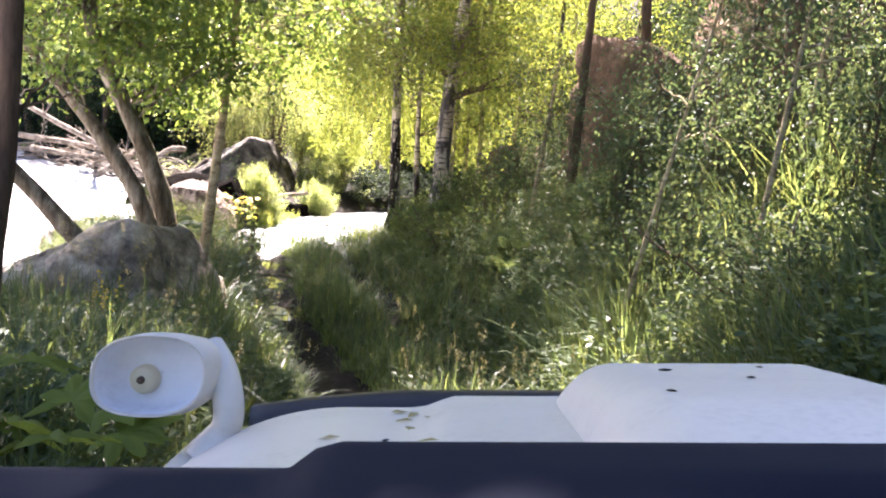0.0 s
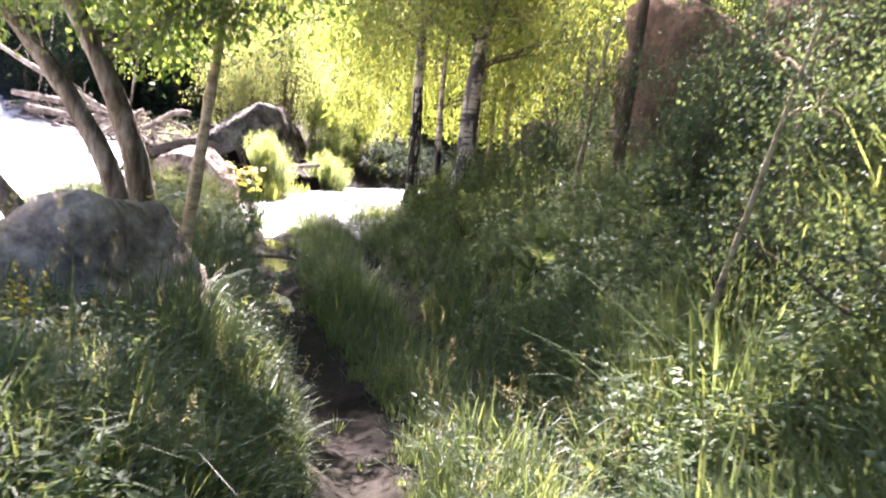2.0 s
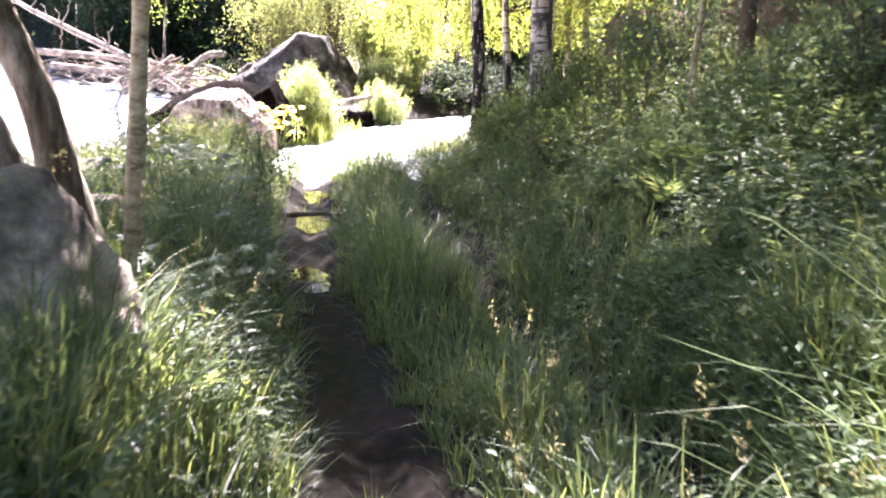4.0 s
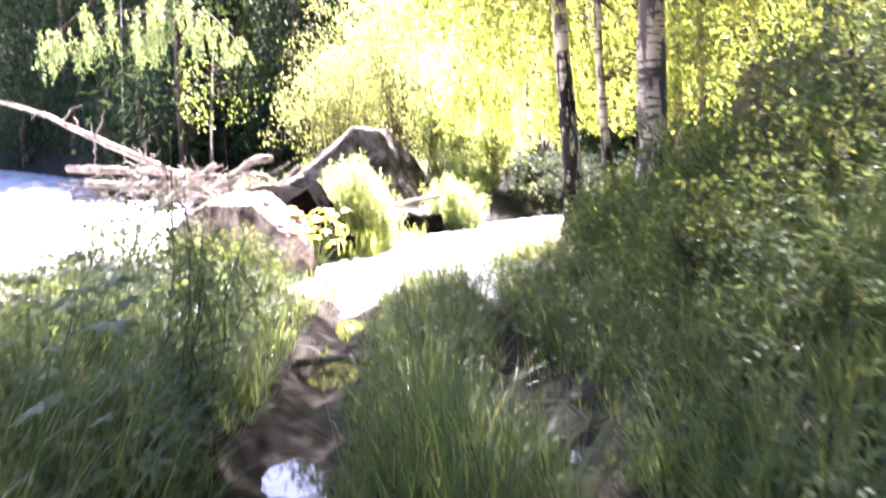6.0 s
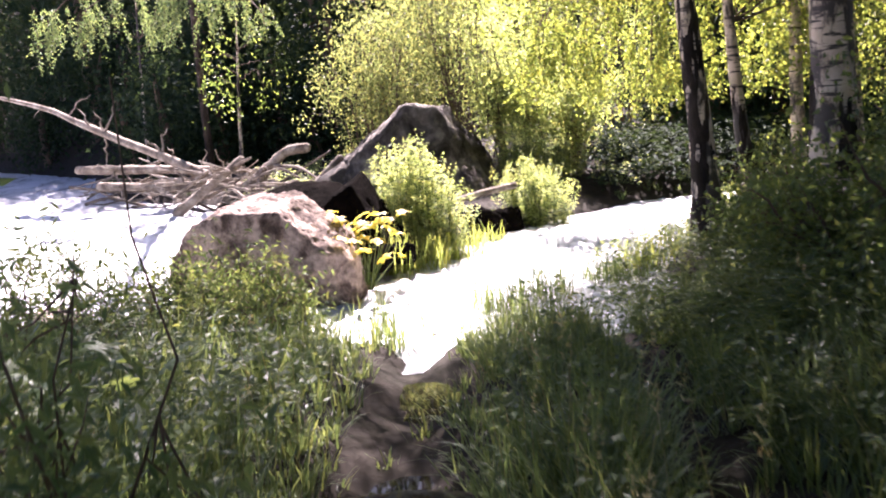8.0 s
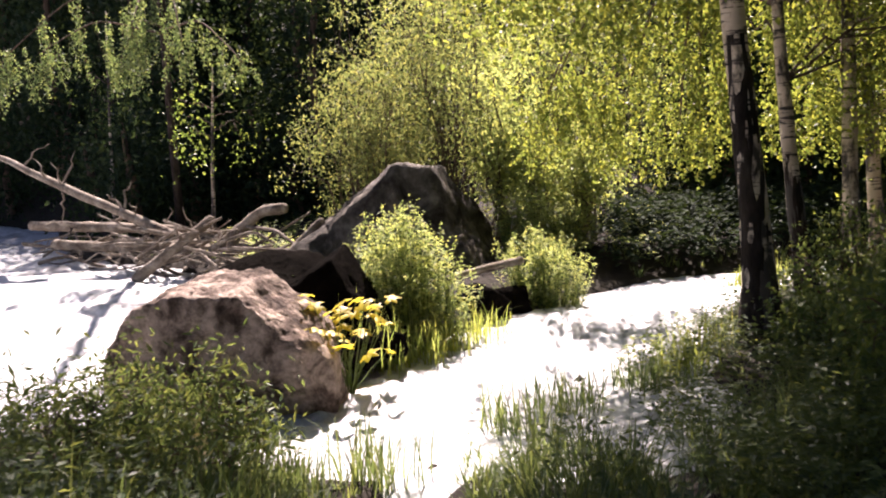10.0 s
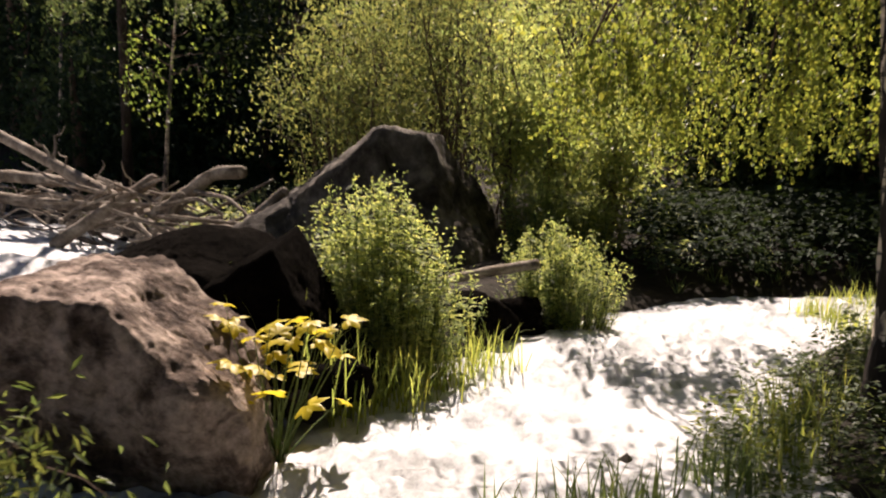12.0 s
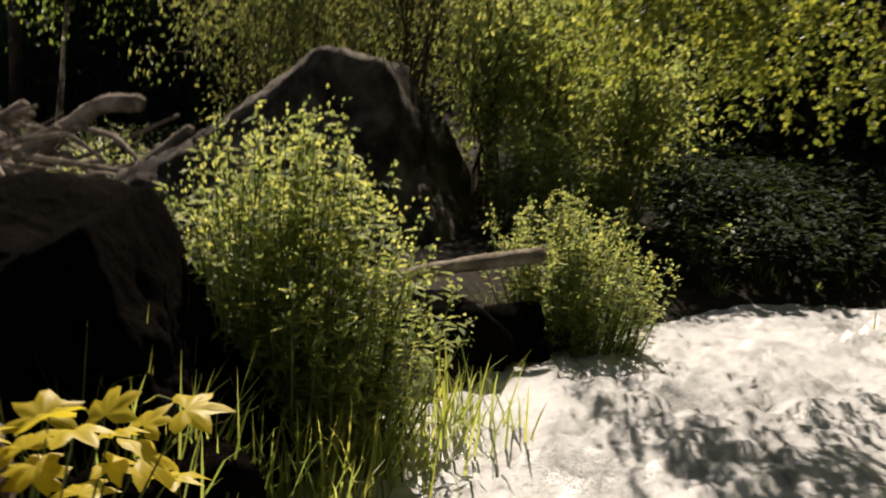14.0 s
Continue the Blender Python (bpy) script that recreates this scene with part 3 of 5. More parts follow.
def lobed_plant(name, label, base, count, stalk, size, leaf, category="plant", group="", spread=0.5, lobes=5, tilt=0.3, wild=0.2, cut=0.48, low=0.65):
    """Large leaves cut into pointed lobes, on stalks."""
    base = np.array(base, float)
    t = thing(name, label, category, group)
    stalks0, stalks1 = [], []
    for q in range(count):
        ang = q * 2.4 + rng.uniform(0, 0.6)
        out = np.array([math.cos(ang), math.sin(ang), 0])
        tip = base + out * spread * rng.uniform(0.3, 1) + np.array([0, 0, stalk * rng.uniform(low, 1.05)])
        stalks0.append(base + rng.normal(0, 0.02, 3) * [1, 1, 0])
        stalks1.append(tip)
        sz = size * rng.uniform(0.75, 1.2)
        side = np.array([-out[1], out[0], 0])
        up = unit(np.array([0, 0, 1.0]) - tilt * out + rng.normal(0, wild, 3) * [1, 1, 0])
        side = unit(np.cross(up, out))
        fwd = unit(np.cross(side, up)) * -1 if np.dot(np.cross(side, up), out) < 0 else unit(np.cross(side, up))
        m = lobes * 4 + 1
        rim, mid = [], []
        for k in range(m):
            th = (k / (m - 1) - 0.5) * 4.6
            lobe = 0.5 + 0.5 * math.cos((k % 4) * math.pi / 2 - math.pi)
            rad = sz * (0.60 + 0.40 * math.cos(th * 0.5)) * (1 - cut + cut * lobe) * rng.uniform(0.86, 1.1)
            for store, share, sink in ((mid, 0.55, -0.06), (rim, 1.0, 0.06 + 0.12 * lobe)):
                store.append(tip + (fwd * math.cos(th) + side * math.sin(th)) * rad * share - up * sink * rad + rng.normal(0, 0.012 * sz, 3))
        v = np.array([tip] + mid + rim)
        f = np.array([[0, k + 1, k + 2] for k in range(m - 1)] + [t3 for k in range(m - 1) for t3 in ([k + 1, m + k + 1, m + k + 2], [k + 1, m + k + 2, k + 2])])
        part("leaf_blade", mesh_np("leaf_blade", v, f, leaf, True), t)
    for a0, b0 in zip(stalks0, stalks1):
        part("stalk", mesh_np("stalk", *twig_lines(np.array([a0]), np.array([b0]), 0.007), M_STEM), t)
    return t


def stone_mesh(name, planes, mat, rough=0.05, seed=0, detail=5, soft=14.0):
    """A stone cut by planes (normal, distance from the middle), softened and roughened."""
    bm = bmesh.new()
    bmesh.ops.create_icosphere(bm, subdivisions=detail, radius=1.0)
    N = np.array([unit(np.array(n, float)) for n, _ in planes])
    Dd = np.array([q for _, q in planes])
    off = Vector((seed * 7.3, seed * 3.1, seed * 1.7))
    size = float(np.mean(Dd))
    for v in bm.verts:
        u = np.array(v.co)
        c = N @ u
        inv = np.where(c > 1e-3, c / Dd, 0)
        r = 1.0 / (np.sum(inv ** soft)) ** (1 / soft)
        p = Vector(u * r)
        q = p / size
        cell = noise.voronoi(q * 2.6 + off)[0]
        k = noise.fractal(q * 1.3 + off, 0.9, 2.1, 8) * rough * 1.8 - abs(noise.noise(q * 2.2 + off * 2)) * rough * 0.9 + (cell[1] - cell[0] - 0.3) * rough * 0.4 - max(0.0, 0.08 - (cell[1] - cell[0])) * rough * 2 + noise.noise(q * 14 + off) * rough * 0.45 - abs(noise.noise(q * 7 + off * 3)) * rough * 0.35 + noise.noise(q * 31 + off) * rough * 0.22
        v.co = p + Vector(u) * k * size
    me = bpy.data.meshes.new(name)
    bm.to_mesh(me)
    bm.free()
    me.polygons.foreach_set("use_smooth", np.full(len(me.polygons), True))
    me.materials.append(mat)
    return me


def stone(name, label, at, planes, mat, rough=0.05, seed=0, turn=0.0, group="", detail=5, soft=14.0):
    ob = new(name, stone_mesh(name, planes, mat, rough, seed, detail, soft))
    ob.matrix_world = pose(*at, 0, 0, turn)
    return tagged(ob, label, "rock", group)


def box_planes(sx, sy, sz, cuts=()):
    p = [((1, 0, 0), sx), ((-1, 0, 0), sx), ((0, 1, 0), sy), ((0, -1, 0), sy), ((0, 0, 1), sz), ((0, 0, -1), sz)]
    return p + list(cuts)


# ---- stones ----
BIG_CUTS = [((-0.60, -0.2, 0.80), 1.20), ((-0.34, -0.1, 0.94), 1.34), ((0.91, -0.15, 0.41), 0.95), ((0.1, -0.90, 0.40), 0.92), ((-0.4, -0.75, 0.35), 1.02), ((0.55, -0.75, 0.3), 0.98), ((0, 0.7, 0.6), 1.1)]
stone("boulder", "large rounded grey granite boulder on the river bank", (-2.85, 9.0, 1.15),
      box_planes(1.08, 0.8, 1.0, [((-0.5, -0.1, 0.86), 0.80), ((0.85, -0.2, 0.5), 0.86), ((0.2, -0.85, 0.5), 0.78), ((-0.3, 0.5, 0.8), 0.9), ((0.5, -0.6, -0.2), 0.9)]), M_ROCK, 0.05, 1, 0, detail=6, soft=14)
stone("boulder", "big pointed grey boulder with a sloping crest on the island", (-4.85, 28.2, 0.25),
      box_planes(1.5, 1.0, 1.37, BIG_CUTS), M_ROCK_SHADE, 0.045, 2, 0, detail=6, soft=60)
stone("boulder", "long grey boulder slab leaning on the pointed boulder", (-6.15, 27.9, 0.14),
      box_planes(0.95, 0.6, 0.8, [((-0.5, -0.15, 0.8), 0.52), ((0.3, -0.7, 0.5), 0.55)]), M_ROCK_SHADE, 0.06, 6, 6, detail=5, soft=30)
stone("boulder", "flat-topped warm brown boulder with a shaded undercut face", (-4.95, 21.86, 0.30),
      box_planes(0.98, 0.44, 0.74, [((0.62, 0.0, 0.786), 0.715), ((-0.646, 0.0, 0.763), 0.75), ((-0.05, -0.20, 1.0), 0.70), ((0.1, -0.86, -0.50), 0.40), ((-0.7, -0.7, 0.1), 0.84), ((0.75, -0.6, 0.1), 0.90), ((0.85, 0.4, 0.3), 0.84)]), M_ROCK_WARM, 0.042, 3, -6, detail=7, soft=42)
stone("boulder", "dark wedge-shaped rock, backlit shade in its colour, beside the island herbs", (-4.5, 23.25, 0.28),
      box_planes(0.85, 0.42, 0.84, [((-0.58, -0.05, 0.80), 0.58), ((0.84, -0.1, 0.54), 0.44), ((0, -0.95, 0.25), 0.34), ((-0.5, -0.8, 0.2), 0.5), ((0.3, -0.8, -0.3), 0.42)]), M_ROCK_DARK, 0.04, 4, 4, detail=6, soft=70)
stone("boulder", "low dark rock in the shallows, backlit shade in its colour", (-5.95, 24.9, 0.2),
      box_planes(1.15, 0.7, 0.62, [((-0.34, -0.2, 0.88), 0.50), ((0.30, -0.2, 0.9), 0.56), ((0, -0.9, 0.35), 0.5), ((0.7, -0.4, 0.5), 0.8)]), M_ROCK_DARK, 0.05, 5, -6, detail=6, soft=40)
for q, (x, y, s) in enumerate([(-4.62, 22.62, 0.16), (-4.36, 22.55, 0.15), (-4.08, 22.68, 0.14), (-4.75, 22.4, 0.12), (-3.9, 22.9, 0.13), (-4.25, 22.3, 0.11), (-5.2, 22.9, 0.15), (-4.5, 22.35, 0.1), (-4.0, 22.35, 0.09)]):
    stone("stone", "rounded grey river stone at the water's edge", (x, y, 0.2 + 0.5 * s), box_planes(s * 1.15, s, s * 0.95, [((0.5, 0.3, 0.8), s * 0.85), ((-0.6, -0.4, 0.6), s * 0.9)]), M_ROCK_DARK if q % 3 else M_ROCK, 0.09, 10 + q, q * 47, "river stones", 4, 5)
for q, (x, y, s) in enumerate([(-3.25, 11.6, 0.4), (-3.6, 13.0, 0.45), (-4.6, 15.5, 0.4), (-6.3, 20.3, 0.42), (-5.8, 20.75, 0.34), (-6.7, 19.3, 0.40), (-6.9, 20.6, 0.25), (-5.3, 20.9, 0.22), (-6.3, 18.0, 0.4), (-6.8, 26.2, 0.5), (-7.6, 27.2, 0.45)]):
    g = float(ground_z(np.array([x]), np.array([y]))[0])
    stone("stone", "grey brown stone half sunk in the river bank", (x, y, g + 0.25 * s), box_planes(s, s * 0.85, s * 0.65, [((0.5, 0.3, 0.8), s * 0.7), ((-0.6, -0.4, 0.6), s * 0.75)]), M_ROCK if q % 2 else M_ROCK_WARM, 0.08, 30 + q, q * 61, "bank stones", 4, 8)
# Made-up stones in the shade-dark tone, put here to hide pale ground.
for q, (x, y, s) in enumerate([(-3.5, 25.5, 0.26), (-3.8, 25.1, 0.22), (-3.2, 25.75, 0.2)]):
    stone("stone", "near-black added stone that covers a pale patch below the island herbs", (x, y, 0.12), box_planes(s * 1.3, s, s, [((0.5, 0.3, 0.8), s * 0.85), ((-0.6, -0.4, 0.6), s * 0.9)]), M_ROCK_DARK, 0.08, 60 + q, q * 53, "island stones", 4, 8)
stone("rock_outcrop", "red-brown rock outcrop on the wooded slope", (3.3, 17.3, 3.2), box_planes(1.0, 1.0, 1.5, [((-0.8, -0.4, 0.3), 0.85), ((-0.3, -0.8, -0.2), 0.9), ((0.3, -0.3, 0.9), 1.35)]), M_CLIFF, 0.1, 50, 15, soft=16)
stone("rock_outcrop", "red-brown rock outcrop on the wooded slope", (5.2, 15.6, 4.2), box_planes(1.6, 1.2, 1.9, [((-0.6, -0.5, 0.5), 1.3), ((0.3, -0.7, 0.5), 1.4)]), M_CLIFF, 0.1, 51, -20, soft=16)
stone("rock_outcrop", "mossy rock outcrop on the wooded slope", (2.4, 21.0, 1.5), box_planes(1.2, 0.9, 1.0, [((-0.6, -0.5, 0.5), 0.9), ((0.3, -0.7, 0.5), 0.9)]), M_CLIFF, 0.1, 52, 30, soft=14)

# ---- driftwood on the island's upstream end ----
def log_thing(name, label, points, r0, r1, mat=M_DRIFT, group="", stubs=0):
    t = thing(name, label, "driftwood", group)
    line = smooth_line(points, 18)
    rad = np.linspace(r0, r1, 18)
    part("stem", mesh_np("stem", *tube(line, rad, 10, 0.07), mat, True), t)
    for end, rr in ((0, r0), (-1, r1)):
        bm = bmesh.new()
        bmesh.ops.create_icosphere(bm, subdivisions=2, radius=rr * 0.98)
        me = bpy.data.meshes.new("broken_end")
        bm.to_mesh(me)
        bm.free()
        me.materials.append(mat)
        part("broken_end", me, t).location = line[end]
    for q in range(stubs):
        k = rng.integers(3, 16)
        d = rand_dirs(1, 0.5)[0] * rng.uniform(0.25, 0.9)
        part("branch_stub", mesh_np("branch_stub", *tube(limb_line(line[k], line[k] + d, 7, 0.05, 0.12), np.linspace(rad[k] * 0.4, 0.006, 7), 6), mat, True), t)
    return t


log_thing("driftwood_log", "bleached curved snag with a blunt end", [(-8.6, 29.4, 0.25), (-8.1, 29.3, 0.5), (-7.7, 29.25, 0.78), (-7.35, 29.2, 1.02), (-7.0, 29.2, 1.05)], 0.085, 0.085, stubs=3)
log_thing("driftwood_log", "bleached root arm curling up from the pile", [(-7.7, 29.0, 0.75), (-7.8, 28.9, 0.45), (-7.75, 28.8, 0.2), (-7.5, 28.7, 0.05)], 0.06, 0.05)
log_thing("fallen_tree", "long bare fallen trunk slanting down to the pile", [(-14.6, 32.2, 2.35), (-13.1, 31.6, 2.03), (-12.4, 31.2, 1.78), (-11.0, 30.6, 1.3), (-9.4, 30.0, 0.75), (-8.4, 29.6, 0.4)], 0.04, 0.10, stubs=9)
log_thing("driftwood_log", "thick bleached log lying level on the pile", [(-12.4, 31.2, 0.8), (-10.9, 30.9, 0.75), (-9.2, 30.3, 0.7)], 0.09, 0.08, stubs=3)
log_thing("driftwood_log", "thick bleached log lying level on the pile", [(-12.0, 31.2, 0.45), (-10.3, 30.7, 0.4), (-8.3, 29.9, 0.42)], 0.085, 0.07, stubs=3)
log_thing("driftwood_log", "split bleached log propped against the pile", [(-9.3, 28.9, 0.1), (-8.8, 29.2, 0.5), (-8.3, 29.5, 0.9)], 0.09, 0.075, stubs=1)
log_thing("driftwood_log", "pale broken log leaning on the big boulder", [(-6.9, 28.0, 0.1), (-6.5, 28.1, 0.55), (-6.15, 28.3, 0.9)], 0.07, 0.06)
log_thing("driftwood_log", "weathered log stretched between the island herbs", [(-4.0, 25.1, 0.44), (-3.5, 25.5, 0.53), (-3.08, 25.8, 0.58)], 0.036, 0.046)
for q in range(95):
    u = rng.uniform(0, 1)
    c = np.array([-6.9, 28.3, 0]) * (1 - u) + np.array([-12.6, 32.4, 0]) * u + rng.normal(0, 0.35, 3)
    a0 = rng.uniform(-0.5, 0.9) + (np.pi if rng.random() < 0.5 else 0) - 0.5
    L = rng.uniform(0.5, 1.6)
    z0 = rng.uniform(0.08, 0.75)
    d = np.array([math.cos(a0), math.sin(a0), rng.uniform(-0.25, 0.45)]) * L * 0.5
    p = np.array([c[0], c[1], z0])
    r = rng.uniform(0.01, 0.04)
    log_thing("driftwood_branch", "thin bleached branch tangled in the driftwood pile", [p - d, p + rng.normal(0, 0.06, 3), p + d], r, r * 0.6, group="driftwood branches")
log_thing("fallen_log", "dead brown log lying across the wooded slope", [(0.6, 19.6, 1.0), (1.5, 19.4, 1.6), (2.4, 19.2, 2.15), (3.3, 19.1, 2.6)], 0.09, 0.07, M_PINE, stubs=2)
log_thing("driftwood_log", "grey weathered log lying on the near bank", [(-6.2, 19.1, 0.33), (-5.6, 19.2, 0.36), (-5.0, 19.4, 0.38)], 0.05, 0.04, stubs=2)
log_thing("stick", "short pale stick lying in the wheel rut", [(-0.72, 15.3, 0.36), (-0.6, 15.16, 0.42), (-0.46, 15.0, 0.36)], 0.018, 0.012)
log_thing("stick", "wet branch lying across the flooded rut", [(-2.65, 16.5, 0.27), (-2.3, 16.55, 0.3), (-1.95, 16.6, 0.26)], 0.03, 0.025, M_BARK)

# ---- puddles in the ruts ----
def puddle(x, y, lx, ly, seed):
    r = np.random.default_rng(seed)
    n = 28
    ang = np.arange(n) / n * 2 * np.pi
    rad = 1 + 0.12 * np.sin(3 * ang + r.uniform(0, 6)) + 0.08 * np.sin(5 * ang + r.uniform(0, 6))
    slope = (track_x(y + 0.5) - track_x(y - 0.5))
    px, py = lx * rad * np.cos(ang), ly * rad * np.sin(ang)
    xs, ys = x + px + slope * py, y + py
    level = puddle_level(x, y, lx, ly)
    v = np.column_stack([np.append(xs, x), np.append(ys, y), np.full(n + 1, level)])
    f = np.array([[n, k, (k + 1) % n] for k in range(n)])
    ob = new("puddle", mesh_np("puddle", v, f, M_PUDDLE, True))
    tagged(ob, "muddy puddle mirroring the trees in a wheel rut", "puddle", kind="structure")


for q, (x, y, lx, ly) in enumerate(PUDDLES):
    puddle(x, y, lx, ly, q)

# ---- trees ----
# High crowns away from the trunk are unseen, added to shade track and banks.
tree("birch", "silver birch with dark-marked white bark above the channel", "tree", [(-0.78, 23.2, 0.3), (-0.85, 23.2, 1.5), (-0.97, 23.3, 3.0), (-1.1, 23.5, 5.5), (-1.2, 23.7, 9.0)], 0.135, 0.05, M_BIRCH, M_BIRCH_LEAF,
     [((-1.5, 23.6, 7.6), (2.7, 2.5, 3.0)), ((-3.3, 18.6, 8.0), (1.7, 2.4, 1.2)), ((-2.9, 18.0, 8.2), (1.6, 2.2, 1.0)), ((-1.9, 19.6, 7.9), (2.0, 2.3, 1.3)), ((-1.6, 18.2, 8.3), (2.0, 2.2, 1.0)), ((-1.4, 17.0, 8.4), (1.6, 1.6, 0.9)), ((-2.0, 27.9, 8.3), (1.7, 1.3, 0.7)), ((0.3, 27.6, 8.4), (1.9, 1.5, 0.7)), ((-4.3, 25.6, 8.5), (1.7, 1.1, 0.7)), ((-2.2, 25.6, 8.4), (1.7, 1.1, 0.7)), ((-4.2, 20.4, 8.3), (1.8, 1.6, 0.8)), ((-5.2, 18.6, 8.5), (1.7, 1.8, 0.8)), ((-3.6, 21.4, 8.2), (1.7, 1.7, 0.8)), ((-4.2, 23.2, 8.4), (1.5, 1.3, 0.8)), ((-2.2, 24.4, 3.9), (1.6, 1.4, 0.7)), ((-2.3, 21.6, 4.6), (1.5, 1.0, 0.5)), ((0.3, 22.6, 4.6), (1.5, 1.2, 0.8))], 4400, 32, 0.075, 0.14, 0.42, "birches", 40)
tree("birch", "slender silver birch with dark knots", "tree", [(-0.28, 24.2, 0.4), (-0.4, 24.2, 1.5), (-0.5, 24.2, 3.0), (-0.5, 24.4, 8.0)], 0.09, 0.03, M_BIRCH, M_BIRCH_LEAF,
     [((-0.4, 24.6, 7.0), (2.0, 2.0, 2.6)), ((0.5, 25.2, 3.0), (1.0, 0.8, 0.8)), ((-1.2, 25.8, 3.4), (1.2, 0.8, 0.8))], 520, 26, 0.06, 0.16, 0.22, "birches", 14)
# The crowns near y 18 hang above the view, made up to shade the track.
tree("birch", "thick old silver birch with furrowed black base", "tree", [(0.16, 21.5, 0.5), (0.14, 21.5, 1.6), (0.14, 21.5, 3.4), (0.35, 21.7, 6.0), (0.4, 21.9, 10.0)], 0.215, 0.07, M_BIRCH, M_BIRCH_LEAF,
     [((0.4, 21.8, 8.2), (3.2, 2.8, 3.0)), ((0.1, 18.0, 8.3), (2.3, 2.0, 1.3)), ((0.0, 17.2, 8.6), (2.1, 1.8, 1.0)), ((-0.9, 20.6, 4.2), (1.5, 1.3, 0.8)), ((1.5, 21.6, 4.2), (1.4, 1.4, 1.0)), ((0.6, 20.2, 4.6), (1.4, 1.0, 0.7))], 1250, 28, 0.075, 0.18, 0.22, "birches", 28)
for x, y, r in ((0.39, 25.7, 0.095), (0.82, 26.4, 0.085), (1.15, 26.0, 0.08), (1.9, 27.5, 0.09), (3.0, 26.2, 0.1), (2.5, 24.0, 0.08), (4.0, 23.5, 0.11), (3.6, 29.5, 0.1)):
    b = on_ground(x, y, -0.1)
    lean = rng.normal(0, 0.12, 2)
    tree("birch", "slim silver birch in the grove behind the channel", "tree", [b, b + [lean[0], lean[1], 3], b + [lean[0] * 2, lean[1] * 2, 7.5]], r, 0.03, M_BIRCH, M_BIRCH_LEAF,
         [(b + [lean[0] * 2, 0.3, 6.0], (1.5, 1.5, 2.0)), (b + [0.3, 0.2, 3.6], (1.2, 1.1, 1.3)), (b + [rng.normal(0, 0.4), 0.3, 2.2], (0.9, 0.8, 0.8))], 330, 24, 0.065, 0.17, 0.22, "birches", 12)
tree("birch", "thin yellowish birch growing beside the boulder", "tree", [(-2.42, 11.15, 0.9), (-2.38, 11.2, 1.8), (-2.32, 11.3, 3.0), (-2.27, 11.4, 4.2), (-2.2, 11.6, 6.5)], 0.065, 0.03, M_PALE, M_ALDER_LEAF,
     [((-2.0, 11.8, 6.9), (1.3, 1.3, 1.1)), ((-1.85, 11.4, 3.95), (0.4, 0.45, 0.32)), ((-2.65, 11.2, 4.4), (0.5, 0.4, 0.3)), ((-2.0, 11.1, 3.5), (0.45, 0.35, 0.25)), ((-1.5, 11.6, 3.75), (0.5, 0.4, 0.3)), ((-1.2, 11.9, 4.2), (0.55, 0.4, 0.3))], 260, 24, 0.075, 0.1, 0.05, limbs=8)
# The alders' high crowns are out of view, enlarged to shade car and track.
tree("alder", "old dark-barked alder leaning over the river bank", "tree", [(-2.75, 6.4, 1.3), (-2.72, 6.45, 2.3), (-2.66, 6.5, 3.0), (-2.7, 6.6, 4.3), (-2.8, 6.9, 6.5), (-2.7, 7.1, 8.2)], 0.10, 0.05, M_PINE, M_ALDER_LEAF,
     [((-2.6, 7.2, 7.4), (2.6, 2.2, 1.6)), ((-0.7, 6.6, 8.2), (2.4, 2.2, 1.2)), ((-0.6, 6.3, 9.2), (2.6, 2.6, 0.7)), ((-3.0, 7.6, 4.8), (0.8, 0.8, 0.45))], 1900, 32, 0.11, 0.13, 0.05, limbs=8)
part("dead_branch", mesh_np("dead_branch", *join([tube(limb_line((-2.68, 6.5, 3.05), (-2.45, 6.7, 3.4), 8, 0.03, 0.06), np.linspace(0.02, 0.006, 8), 6), tube(limb_line((-2.6, 6.6, 3.18), (-2.25, 6.7, 3.32), 8, 0.03, 0.06), np.linspace(0.012, 0.004, 8), 6)]), M_PINE, True), bpy.data.objects["alder"])
tree("alder", "slanting grey alder trunk rooted behind the boulder", "tree", [(-2.75, 8.95, 1.4), (-2.95, 9.0, 1.85), (-3.3, 9.0, 2.2), (-3.75, 9.0, 2.6), (-4.4, 9.1, 3.3), (-5.0, 9.3, 4.4)], 0.095, 0.05, M_BARK, M_ALDER_LEAF,
     [((-5.0, 9.5, 5.0), (1.2, 1.0, 0.9))], 90, 22, 0.08, 0.13, 0.05, limbs=6)
tree("alder", "leaning grey alder with mossy bark by the river", "tree", [(-2.7, 10.5, 1.3), (-2.85, 10.5, 2.0), (-3.2, 10.5, 2.55), (-3.61, 10.5, 3.04), (-4.3, 10.6, 3.7), (-4.8, 10.8, 5.0)], 0.10, 0.05, M_BARK, M_ALDER_LEAF,
     [((-4.6, 11.4, 6.4), (2.0, 2.0, 1.5)), ((-4.3, 11.3, 4.0), (0.9, 0.9, 0.45)), ((-3.9, 10.0, 3.7), (0.6, 0.5, 0.35)), ((-3.5, 10.2, 3.3), (0.45, 0.4, 0.25)), ((-4.3, 10.4, 3.45), (0.5, 0.4, 0.3))], 330, 24, 0.075, 0.12, 0.05, limbs=10)
